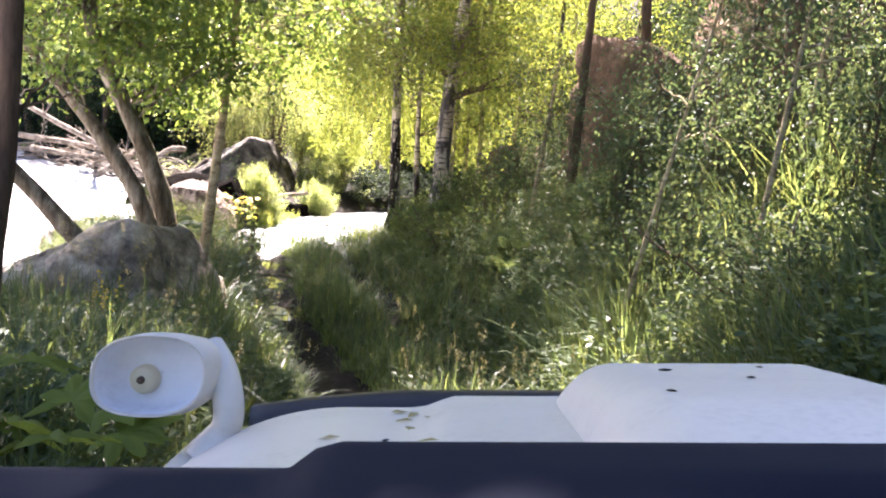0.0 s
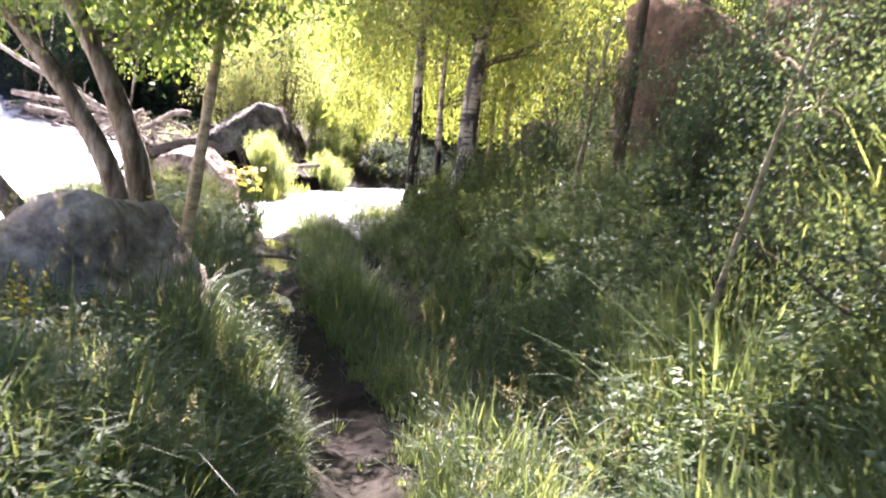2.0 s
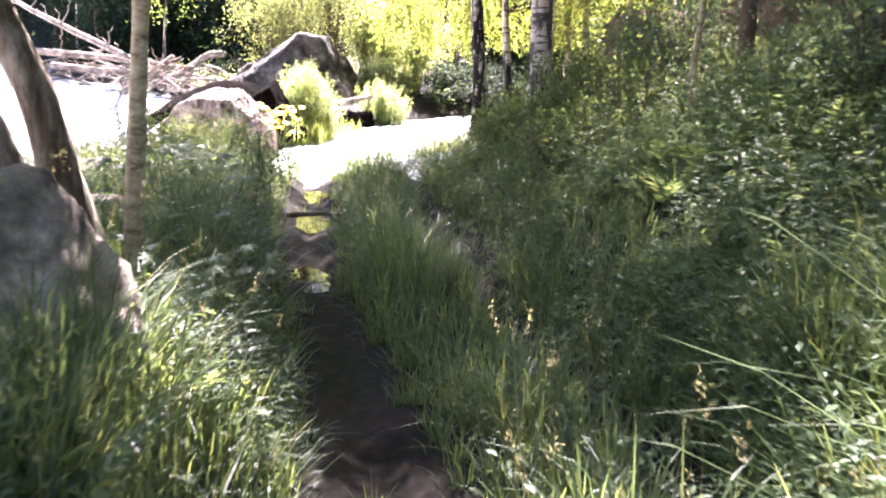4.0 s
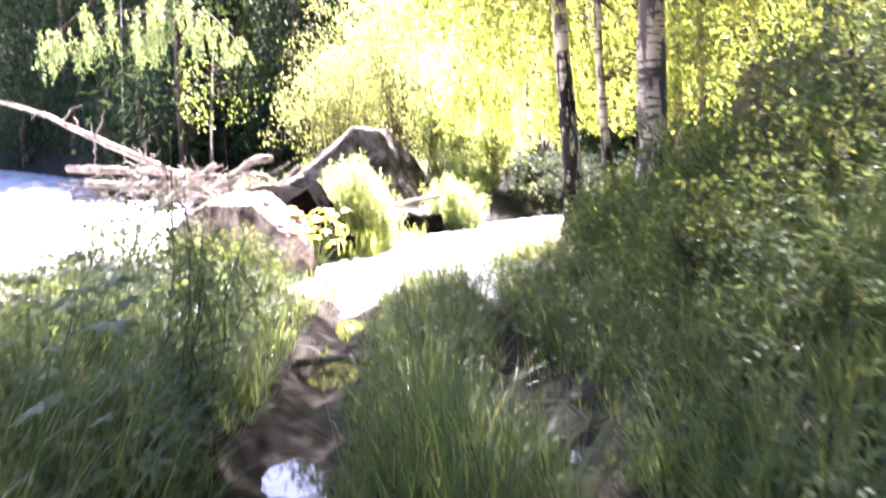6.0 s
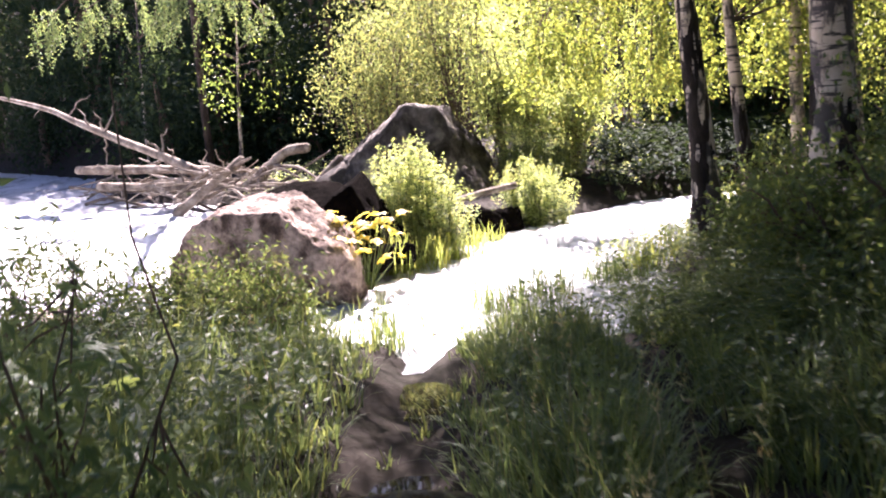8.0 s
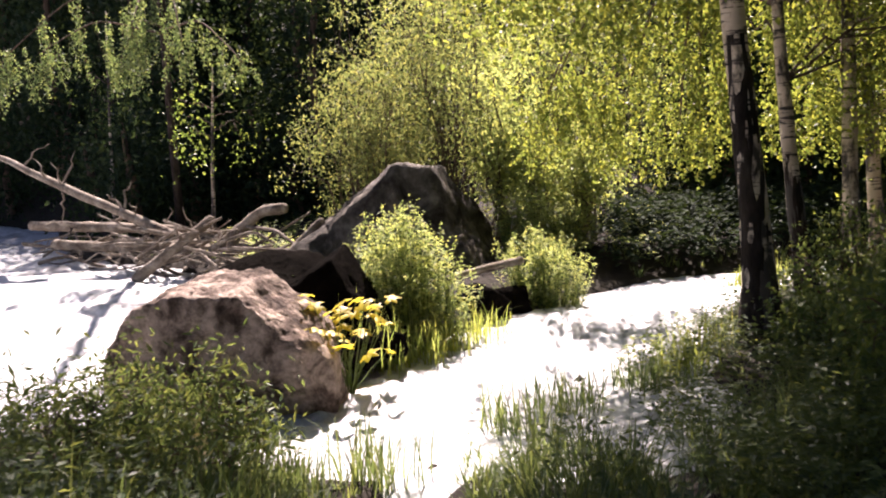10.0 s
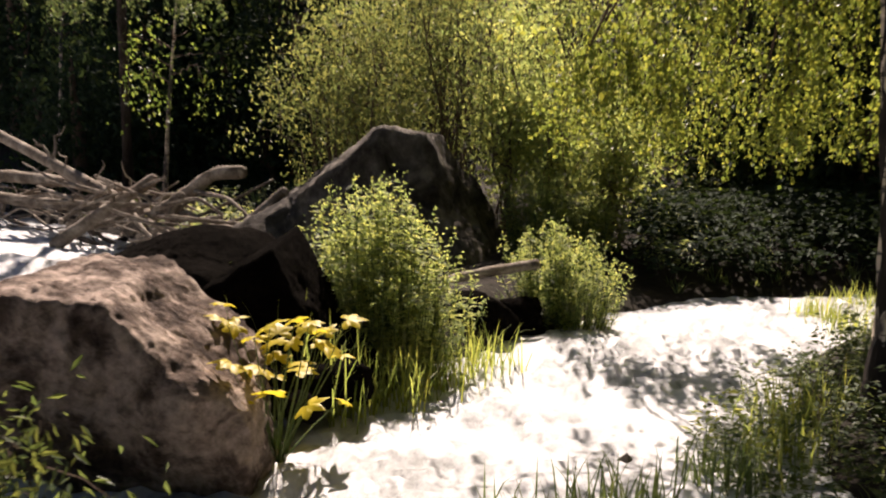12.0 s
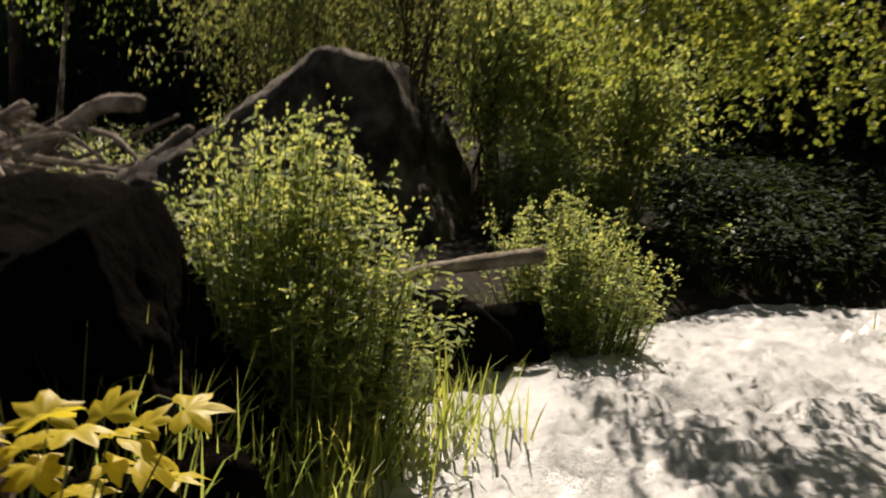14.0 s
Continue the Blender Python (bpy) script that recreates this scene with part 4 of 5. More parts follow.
tree("alder", "leaning grey alder with a leafy crown over the river", "tree", [(-2.7, 11.0, 1.3), (-2.82, 11.0, 2.05), (-3.0, 11.0, 2.5), (-3.2, 11.0, 2.9), (-3.7, 11.0, 3.73), (-3.9, 11.3, 5.5), (-3.6, 11.6, 8.0)], 0.125, 0.05, M_BARK, M_ALDER_LEAF,
     [((-3.0, 11.8, 7.2), (2.8, 2.4, 1.6)), ((-2.9, 11.2, 3.75), (0.75, 0.7, 0.45)), ((-2.5, 10.8, 4.2), (0.8, 0.6, 0.4)), ((-3.3, 11.6, 4.3), (0.9, 0.8, 0.4)), ((-2.9, 11.3, 3.2), (0.45, 0.4, 0.22)), ((-2.5, 10.7, 3.5), (0.5, 0.4, 0.35)), ((-3.1, 10.6, 3.75), (0.55, 0.4, 0.3))], 1000, 26, 0.082, 0.12, 0.05, limbs=14)
# Made-up trunk; it carries an unseen crown that shades the near bank.
tree("alder", "added tall alder leaning out over the driftwood, its crown unseen", "tree", [(-10.6, 33.4, 0.2), (-10.4, 32.9, 2.5), (-9.6, 31.2, 5.0), (-8.0, 28.4, 7.4), (-6.9, 26.0, 9.2)], 0.085, 0.04, M_BLACKBARK, M_ALDER_LEAF,
     [((-6.6, 25.7, 8.6), (1.7, 1.2, 0.8)), ((-6.5, 24.2, 9.0), (1.7, 1.4, 0.8))], 380, 28, 0.09, 0.18, 0.1, limbs=16)
tree("pine", "slim dark pine trunk standing before the outcrop", "tree", [(2.15, 16.3, 2.0), (2.15, 16.3, 3.5), (2.15, 16.3, 5.0), (2.2, 16.4, 10.0)], 0.085, 0.04, M_PINE, M_SHADE_LEAF,
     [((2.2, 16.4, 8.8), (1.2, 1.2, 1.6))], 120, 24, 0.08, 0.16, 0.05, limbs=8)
for p0, p1, r in (((1.75, 9.56, 1.9), (2.5, 9.5, 5.2), 0.03), ((2.8, 9.0, 2.7), (3.1, 9.0, 5.6), 0.035), ((1.5, 15.75, 1.6), (1.7, 15.8, 4.2), 0.045), ((3.6, 10.5, 3.0), (3.9, 10.6, 6.4), 0.05), ((3.2, 12.5, 2.6), (3.3, 12.4, 6.0), 0.05)):
    p0, p1 = np.array(p0), np.array(p1)
    p0[2] = on_ground(p0[0], p0[1])[2] - 0.1
    tree("young_birch", "thin young birch with pale stem on the slope", "tree", [p0, 0.5 * (p0 + p1), p1], r, 0.012, M_PALE, M_SHRUB_LEAF,
         [(p1 - [0, 0, 0.4], (0.8, 0.8, 0.9)), (0.35 * p0 + 0.65 * p1, (0.75, 0.75, 0.6))], 75, 30, 0.048, 0.14, 0.08, "young birches", 8, 8, 0.9)

# Two made-up trees; their crowns stay above the view and shade the track.
for x, y, r, h, lean in ((3.9, 11.6, 0.12, 10.5, -2.2), (3.6, 18.6, 0.11, 10.0, -1.6)):
    b = on_ground(x, y, -0.1)
    top = b + [lean, 0.6, h - 2.5]
    spread_out = [(top + [1.2, 4.0, 0.9], (2.2, 2.4, 0.9)), (top + [-1.0, 3.8000000000000003, 1.0], (2.4, 2.4, 0.8))] if y > 15 else [((1.2, 11.2, 8.8), (2.2, 2.2, 0.7)), ((2.9, 9.4, 8.8), (1.8, 1.8, 0.7))]
    tree("birch", "added slope birch whose unseen crown shades the track", "tree", [b, b + [lean * 0.1, 0.1, h * 0.3], b + [lean * 0.4, 0.3, h * 0.55], top], r, 0.04, M_PINE, M_BIRCH_LEAF,
         [(top + [-0.2, 0, 0.3], (2.8, 2.6, 1.6)), (top + [0.9, 0, -1.2], (1.8, 1.8, 0.9)), (top + [-2.2, -3.4, -0.2], (2.1, 2.1, 1.1)), (top + [-2.0, -1.0, 0.2], (1.8, 1.8, 1.0)), *spread_out], 480 if y > 15 else 1300, 32, 0.12, 0.24, 0.2, "slope birches", 24, 10)

def hanging_sprays(owner, trunk, ends, floor_x, floor_z, leaf):
    """Drooping limbs over the channel, hung with strands of small leaves."""
    base, way, starts, tips = [], [], [], []
    for e in ends:
        e = np.array(e, float)
        k = trunk + rng.normal(0, 0.05, 3) + [0, 0, rng.uniform(-0.6, 0.8)]
        mid = 0.45 * k + 0.55 * e + [0, 0, 0.55]
        line = smooth_line([k, mid, e + [0, 0, 0.25], e], 20)
        part("limb", mesh_np("limb", *tube(line, np.linspace(0.022, 0.004, 20), 6), M_TWIG, True), owner)
        for q in range(30):
            s = rng.uniform(0.3, 1.0)
            p = line[min(19, int(round(s * 6) / 6 * 19))] + rng.normal(0, 1, 3) * [0.11, 0.16, 0.06]
            low = np.interp(p[0], floor_x, floor_z) + rng.exponential(0.3)
            drop = min(rng.uniform(0.25, 0.95), p[2] - low)
            if drop < 0.08:
                continue
            tip = p + np.array([rng.normal(0, 0.1), rng.normal(0, 0.1), -drop])
            starts.append(p), tips.append(tip)
            m = int(16 + drop * 60)
            u = rng.uniform(0, 1, m)[:, None]
            base.append(p + (tip - p) * u + rng.normal(0, 0.025, (m, 3)))
            a1 = rng.uniform(0, 2 * np.pi, m)
            way.append(np.column_stack([np.cos(a1), np.sin(a1), -rng.uniform(0.4, 1.6, m)]))
    base, way = np.vstack(base), np.vstack(way)
    n = len(base)
    size = rng.uniform(0.03, 0.056, n)
    tagged(part("twig_growth", mesh_np("twig_growth", *twig_lines(np.array(starts), np.array(tips), 0.003), M_TWIG), owner), kind="stuff")
    part("hanging_foliage", mesh_np("hanging_foliage", *leaves(base, way, rand_dirs(n, 0.2), size, size * 0.75, False), leaf), owner)


def black_base(owner, line, radius, height):
    """Thick black bark in ragged plates round a birch's foot."""
    p = smooth_line(line, 60)
    keep = p[:, 2] < p[0, 2] + height
    p = p[keep]
    n, m = len(p), 36
    v, f = tube(p, np.ones(n), m)
    axis = np.repeat(p, m, 0)
    up = (axis[:, 2] - p[0, 2]) / height
    ang = np.tile(np.arange(m) / m * 2 * np.pi, n)
    rough = 0.5 * wave(ang * radius * 14, axis[:, 2] * 3.0, 1.0, 41) + 0.5 * wave(ang * radius * 40, axis[:, 2] * 5, 1.0, 42)
    base = radius * (1 + 0.42 * np.clip(1 - up * 6, 0, 1))
    r = base * (1.05 + 0.16 * rough - 0.34 * up)
    part("base_bark", mesh_np("base_bark", axis + (v - axis) * r[:, None], f, M_BLACKBARK, True), owner, "thick black furrowed bark")


for ob in [o for o in scene.objects if o.parent is None and o.name.startswith("birch")]:
    if "above the channel" in ob["label"]:
        xs = np.concatenate([np.linspace(-2.9, -1.9, 5), np.linspace(-1.5, -0.9, 4), np.linspace(-0.5, 0.8, 5)])
        hanging_sprays(ob, np.array([-1.05, 23.45, 4.3]), [(x, rng.uniform(25.4, 27.2), z + rng.uniform(0, 0.6)) for x, z in zip(xs, np.interp(xs, [-2.9, -1.6, -0.8, 0.7], [1.75, 1.6, 1.75, 1.9]))],
                       [-2.9, -1.6, -0.8, 0.7], [1.4, 1.22, 1.4, 1.6], M_BIRCH_LEAF)
        black_base(ob, [(-0.78, 23.2, 0.3), (-0.85, 23.2, 1.5), (-0.97, 23.3, 3.0)], 0.132, 2.4)
    elif "thick old" in ob["label"]:
        black_base(ob, [(0.16, 21.5, 0.5), (0.14, 21.5, 1.6), (0.14, 21.5, 3.4)], 0.21, 1.5)
    elif "dark knots" in ob["label"]:
        black_base(ob, [(-0.28, 24.2, 0.4), (-0.4, 24.2, 1.5), (-0.5, 24.2, 3.0)], 0.088, 1.3)

for ob in [o for o in scene.objects if o.parent is None and o.name.startswith("alder") and "over the driftwood" in o["label"]]:
    xs = np.linspace(-11.8, -7.6, 6)
    hanging_sprays(ob, np.array([-9.9, 31.8, 4.4]), [(x, rng.uniform(29.2, 31.0), rng.uniform(3.0, 4.2)) for x in xs], [-12, -7], [2.6, 2.9], M_BANK_LEAF)

# ---- shrubs on the slope ----
for x, y, h, r, n in ((2.8, 8.2, 1.0, 0.6, 70), (2.3, 10.4, 1.5, 0.7, 90), (3.3, 11.3, 2.1, 0.9, 130), (2.5, 13.2, 1.8, 0.8, 140), (3.2, 14.4, 2.0, 0.9, 150), (3.9, 9.3, 1.7, 0.8, 100), (4.6, 12.5, 2.4, 1.0, 150), (4.4, 7.6, 1.3, 0.8, 80), (1.7, 17.6, 1.2, 0.8, 120), (2.4, 18.6, 1.2, 0.8, 120), (3.4, 20.2, 1.5, 0.9, 120), (5.8, 10.5, 2.6, 1.2, 150), (5.2, 17.8, 2.2, 1.2, 150), (6.4, 14.2, 2.6, 1.2, 150), (3.4, 6.2, 1.0, 0.6, 90)):
    shrub("shrub", "silvery green leafy shrub on the steep bank", on_ground(x, y), h, r, 11, n, 30, 0.056, M_SHRUB_LEAF, group="bank shrubs", spread=0.13, narrow=0.6)
for x, y, h, r, n in ((0.6, 19.3, 0.9, 0.7, 130), (0.2, 18.2, 0.9, 0.6, 120), (-0.2, 19.6, 0.6, 0.45, 100), (-0.2, 21.0, 0.55, 0.4, 90), (-0.35, 22.1, 0.4, 0.35, 80), (1.1, 16.6, 1.0, 0.7, 120), (0.4, 16.2, 0.8, 0.5, 100), (0.9, 21.2, 1.0, 0.6, 110), (0.0, 23.4, 0.7, 0.5, 90), (1.6, 19.0, 1.1, 0.7, 120), (1.7, 22.6, 0.9, 0.7, 100)):
    shrub("shrub", "dark green undergrowth shrub below the birches", on_ground(x, y), h, r, 10, n, 26, 0.055, M_HERB_LEAF, group="birch undergrowth", spread=0.11, narrow=0.55)

# ---- willows behind the island ----
for x, y, h, r, n in ((-6.2, 30.4, 2.7, 0.8, 100), (-5.5, 30.2, 3.1, 0.9, 120), (-4.7, 30.6, 3.8, 0.9, 130), (-3.75, 29.3, 2.6, 0.5, 110), (-3.15, 29.1, 2.4, 0.5, 110), (-2.55, 29.2, 1.8, 0.45, 90), (-6.3, 33.6, 4.4, 1.2, 130), (-5.0, 33.2, 4.6, 1.3, 150), (-3.6, 33.5, 4.4, 1.4, 160), (-2.0, 33.0, 4.0, 1.3, 150), (-5.8, 36.5, 6.0, 1.8, 170), (-3.4, 37.0, 6.6, 2.0, 180), (-0.4, 38.5, 6.6, 1.8, 170)):
    shrub("willow", "sunlit yellow-green willow bush behind the boulder", on_ground(x, y), h * rng.uniform(0.9, 1.15), r, 12, n if y < 32 else int(n * 0.65), 42 if y > 32 else 46, 0.068 if y < 32 else 0.08, M_SALLOW_LEAF if x < -4.2 and y < 34 else M_WILLOW_LEAF, "willow", "willows", spread=0.115 + 0.009 * h, narrow=0.45)
for x, y, h in ((-9.6, 32.6, 3.4), (-13.4, 36.0, 5.0)):
    b = on_ground(x, y, -0.1)
    tree("young_birch", "slender pale tree with drooping sprays behind the driftwood", "tree", [b, b + [0.1, 0, h * 0.5], b + [0.25, 0, h]], 0.05, 0.015, M_BIRCH, M_ALDER_LEAF, [(b + [0.2, 0, h * 0.72], (1.0, 0.8, 1.1))], 20, 24, 0.075, 0.15, 0.3, "sapling trees", 9, 8)

# ---- island herbs ----
herb_clump("herb_clump", "tall leafy green herb clump with seed heads on the island", (-3.98, 24.0, 0.15), 0.82, 0.6, 1.28, 220, 32, 0.09, M_NETTLE, group="island herb clumps", flowers=M_NETTLE)
herb_clump("herb_clump", "rounded bright green herb clump at the channel edge", (-2.85, 26.1, 0.1), 0.66, 0.5, 0.86, 160, 26, 0.07, M_NETTLE, group="island herb clumps", flowers=M_NETTLE)
# Lower foliage of the willows, added with the herb generator.
for x, y, h in ((-3.25, 28.15, 1.0), (-2.75, 28.5, 0.8)):
    herb_clump("herb_clump", "low willow foliage reaching down to the bank", (x, y, 0.15), 0.6, 0.5, h, 120, 22, 0.10, M_WILLOW_LEAF, group="willow-foot herbs")
lobed_plant("butterbur", "yellow lobed-leaf plant among the river stones", (-4.02, 21.95, 0.05), 34, 0.76, 0.10, M_YELLOW_LEAF, spread=0.36, lobes=5, tilt=0.2, wild=0.35, cut=0.42, low=0.4)
lobed_plant("hogweed", "green plant with large cut leaves at the track side", on_ground(-1.35, 3.6), 11, 0.6, 0.22, M_HOGWEED, spread=0.45, lobes=7)
for x, y, s in ((-2.4, 12.4, 0.7), (-2.9, 13.4, 0.7), (-3.5, 14.6, 0.6), (-3.6, 16.2, 0.5), (-2.0, 10.9, 0.55), (-3.9, 15.2, 0.6), (-3.4, 12.4, 0.7), (1.9, 5.2, 0.8)):
    lobed_plant("hogweed", "green broad-leaved plant in the undergrowth", on_ground(x, y), 16, s, 0.10, M_HERB_LEAF, group="broad-leaved plants", spread=0.5, lobes=6)
shrub("sapling", "upright green sapling with narrow leaves at the track", (-2.45, 14.1, 0.35), 2.0, 0.28, 8, 150, 16, 0.055, M_BANK_LEAF, "sapling", spread=0.08, narrow=0.32, thick=0.006, room=0.85)
for x, y, h in ((-4.55, 19.0, 0.85), (-4.9, 18.4, 0.9), (-4.1, 18.9, 0.6), (-4.7, 17.6, 0.8), (-4.4, 20.0, 0.7), (-3.9, 19.5, 0.6), (-5.3, 19.8, 0.6), (-5.0, 20.3, 0.7)):
    shrub("willow_sapling", "thin willow sapling with narrow leaves on the bank", on_ground(x, y), h, 0.3, 6, 60, 16, 0.07, M_HERB_LEAF, "sapling", "bank saplings", spread=0.1, narrow=0.25, thick=0.005, room=1.4)
herb_clump("yellow_flowers", "small yellow wildflowers beside the boulder", on_ground(-2.1, 6.9), 0.12, 0.12, 0.75, 8, 8, 0.06, M_HERB_LEAF, "flower", flowers=M_FLOWER)

# ---- far woods ----
def far_wood(name, label, spots, height, leaf, size, clumps, per):
    t = thing(name, label, "woods", kind="stuff")
    trunks, pts = [], []
    for x, y in spots:
        b = on_ground(x, y, -0.2)
        h = height * rng.uniform(0.75, 1.2)
        trunks.append(tube([b, b + [rng.normal(0, 0.2), 0, h * 0.5], b + [rng.normal(0, 0.3), 0, h * 0.95]], [0.16, 0.11, 0.03], 6))
        s = rng.uniform(0.06, 1, clumps)
        rad = (1 - s) * h * 0.23 + 0.25
        d = rand_dirs(clumps)
        pts.append(b + np.column_stack([d[:, 0] * rad, d[:, 1] * rad, s * h]))
    part("trunks", mesh_np("trunks", *join(trunks), M_PINE, True), t)
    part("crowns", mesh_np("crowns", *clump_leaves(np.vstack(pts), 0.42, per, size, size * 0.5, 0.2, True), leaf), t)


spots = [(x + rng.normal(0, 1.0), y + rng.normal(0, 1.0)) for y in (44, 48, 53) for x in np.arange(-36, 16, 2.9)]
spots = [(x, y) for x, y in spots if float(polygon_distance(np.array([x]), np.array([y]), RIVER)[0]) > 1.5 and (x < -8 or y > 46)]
far_wood("far_conifers", "dark spruce wood on the far side of the river", spots, 11, M_SHADE_LEAF, 0.26, 120, 20)
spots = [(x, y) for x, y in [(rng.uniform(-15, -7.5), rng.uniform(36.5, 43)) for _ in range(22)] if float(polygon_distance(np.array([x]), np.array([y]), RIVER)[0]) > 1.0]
far_wood("far_conifers", "dark spruces close behind the driftwood island", spots, 7, M_SHADE_LEAF, 0.2, 120, 20)
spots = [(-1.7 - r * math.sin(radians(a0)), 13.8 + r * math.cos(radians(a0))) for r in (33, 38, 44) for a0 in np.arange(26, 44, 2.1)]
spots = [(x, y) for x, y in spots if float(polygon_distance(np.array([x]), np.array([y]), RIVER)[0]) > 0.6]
far_wood("far_conifers", "dark spruces above the bend of the river", spots, 10, M_SHADE_LEAF, 0.24, 130, 20)
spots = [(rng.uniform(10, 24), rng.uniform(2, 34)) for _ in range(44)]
far_wood("slope_wood", "dark mixed wood up the slope", spots, 8, M_SHADE_LEAF, 0.22, 100, 20)
# Trees set by where their shadow falls: they keep sun off the hollow.
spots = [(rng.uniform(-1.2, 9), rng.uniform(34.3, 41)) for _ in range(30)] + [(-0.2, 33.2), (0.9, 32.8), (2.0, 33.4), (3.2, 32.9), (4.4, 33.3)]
far_wood("slope_wood", "dark mixed wood beyond the side channel, added to shade the hollow", spots, 5.6, M_SHADE_LEAF, 0.2, 110, 20)
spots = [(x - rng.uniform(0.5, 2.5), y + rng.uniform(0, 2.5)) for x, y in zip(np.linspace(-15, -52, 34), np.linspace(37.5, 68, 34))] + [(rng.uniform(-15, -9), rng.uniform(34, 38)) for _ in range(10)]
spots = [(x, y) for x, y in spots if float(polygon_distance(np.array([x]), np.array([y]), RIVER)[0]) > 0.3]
far_wood("far_thicket", "dark bushes along the opposite river bank", [(x - rng.uniform(0.3, 5), y + rng.uniform(-1, 1)) for x, y in zip(np.linspace(-24, -37, 60), np.linspace(2, 41, 60))], 3.6, M_SHADE_LEAF, 0.2, 110, 20)
far_wood("far_thicket", "low thicket with shade-dark leaves lining the far shore", spots, 2.6, M_SHADE_LEAF, 0.16, 90, 22)
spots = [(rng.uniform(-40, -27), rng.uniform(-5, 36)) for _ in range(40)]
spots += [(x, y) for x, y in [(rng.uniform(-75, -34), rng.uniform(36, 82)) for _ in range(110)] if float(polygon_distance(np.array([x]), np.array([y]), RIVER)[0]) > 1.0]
far_wood("far_conifers", "dark wood on the opposite river bank", spots, 10, M_SHADE_LEAF, 0.28, 90, 18)
# Never in view: added to close off the sky behind the camera.
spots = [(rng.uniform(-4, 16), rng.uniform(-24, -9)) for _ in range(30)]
far_wood("slope_wood", "unseen mixed wood added behind the start of the track", spots, 9, M_SHADE_LEAF, 0.28, 90, 18)

# ---- grass and herbs on the ground ----
def scatter(n, x0, x1, y0, y1):
    return rng.uniform(x0, x1, n), rng.uniform(y0, y1, n)


def off_ruts(x, y):
    """1 at a rut's edge; the hill-side rut is grown over but for one muddy stretch."""
    tx = track_x(y)
    bare = 0.10 + 0.22 * np.exp(-((y - 15.2) / 1.3) ** 2)
    return np.minimum(np.abs(x - (tx - 0.25)) / (0.29 + 0.07 * wave(x * 0.3, y, 1.3, 24)), np.abs(x - (tx + 1.25)) / bare)


def under_car(x, y):
    return (x > -0.55) & (x < 1.5) & (y > -2.4) & (y < 2.2)


def grass_field(name, label, n, region, h0, h1, width, mat, rut_keep=0.04, patch=0.0, lean=0.3, per=16):
    """Tufts of arching blades, each fanning out from its own root."""
    x, y = scatter(n // per, *region)
    d = water_distance(x, y)
    edge = off_ruts(x, y)
    tall = 0.3 + 0.7 * np.clip((edge - 0.9) / 1.7, 0, 1)
    tall = tall * np.interp(y, [15.5, 18, 20], [1.0, 0.85, 0.7])
    ok = (d > 0.1) & ~under_car(x, y) & ((edge > 1.05) | (rng.random(len(x)) < rut_keep))
    if patch:
        ok &= wave(x, y, 1.6, 21) > patch
    x, y, tall = x[ok], y[ok], tall[ok]
    tall = tall * np.clip(0.85 + 0.35 * wave(x, y, 2.4, 22), 0.45, 1.35) * rng.uniform(0.65, 1.15, len(x))
    m = len(x) * per
    ang = rng.uniform(0, 2 * np.pi, m)
    r = np.abs(rng.normal(0, 0.045, m))
    bx, by = np.repeat(x, per) + r * np.cos(ang), np.repeat(y, per) + r * np.sin(ang)
    b = np.column_stack([bx, by, ground_z(bx, by) - 0.02])
    ang = ang + rng.normal(0, 0.5, m)
    h = rng.uniform(h0, h1, m) * np.repeat(tall, per)
    ob = new(name, mesh_np(name, *blades(b, h, np.abs(rng.normal(0, lean, m)), rng.uniform(0.7, 1.3, m) * width, np.abs(rng.normal(0.3, 0.28, m)), ang), mat))
    tagged(ob, label, "grass", kind="stuff")


def seed_heads(name, label, n, region, h0, h1, mat):
    """Thin stalks that end in loose feathery heads."""
    x, y = scatter(n, *region)
    ok = (water_distance(x, y) > 0.3) & ~under_car(x, y) & (off_ruts(x, y) > 1.4)
    x, y = x[ok], y[ok]
    m = len(x)
    b = np.column_stack([x, y, ground_z(x, y) - 0.02])
    tip = b + np.column_stack([rng.normal(0, 0.12, m), rng.normal(0, 0.12, m), rng.uniform(h0, h1, m)])
    ok = clear(tip, 0.7)
    b, tip = b[ok], tip[ok]
    stalks = new(name, mesh_np(name, *twig_lines(b, tip, 0.0022), mat))
    tagged(stalks, label, "grass", kind="stuff")
    u = rng.uniform(0, 1, (len(b), 16))[..., None]
    p = (tip[:, None] + (tip - b)[:, None] * 0.16 * u).reshape(-1, 3) + rng.normal(0, 0.008, (len(b) * 16, 3))
    k = len(p)
    part("seed_growth", mesh_np("seed_growth", *leaves(p, rand_dirs(k, 0.9), rand_dirs(k), np.full(k, 0.022), np.full(k, 0.006), False), mat), stalks)
    tagged(stalks.children[0], kind="stuff")


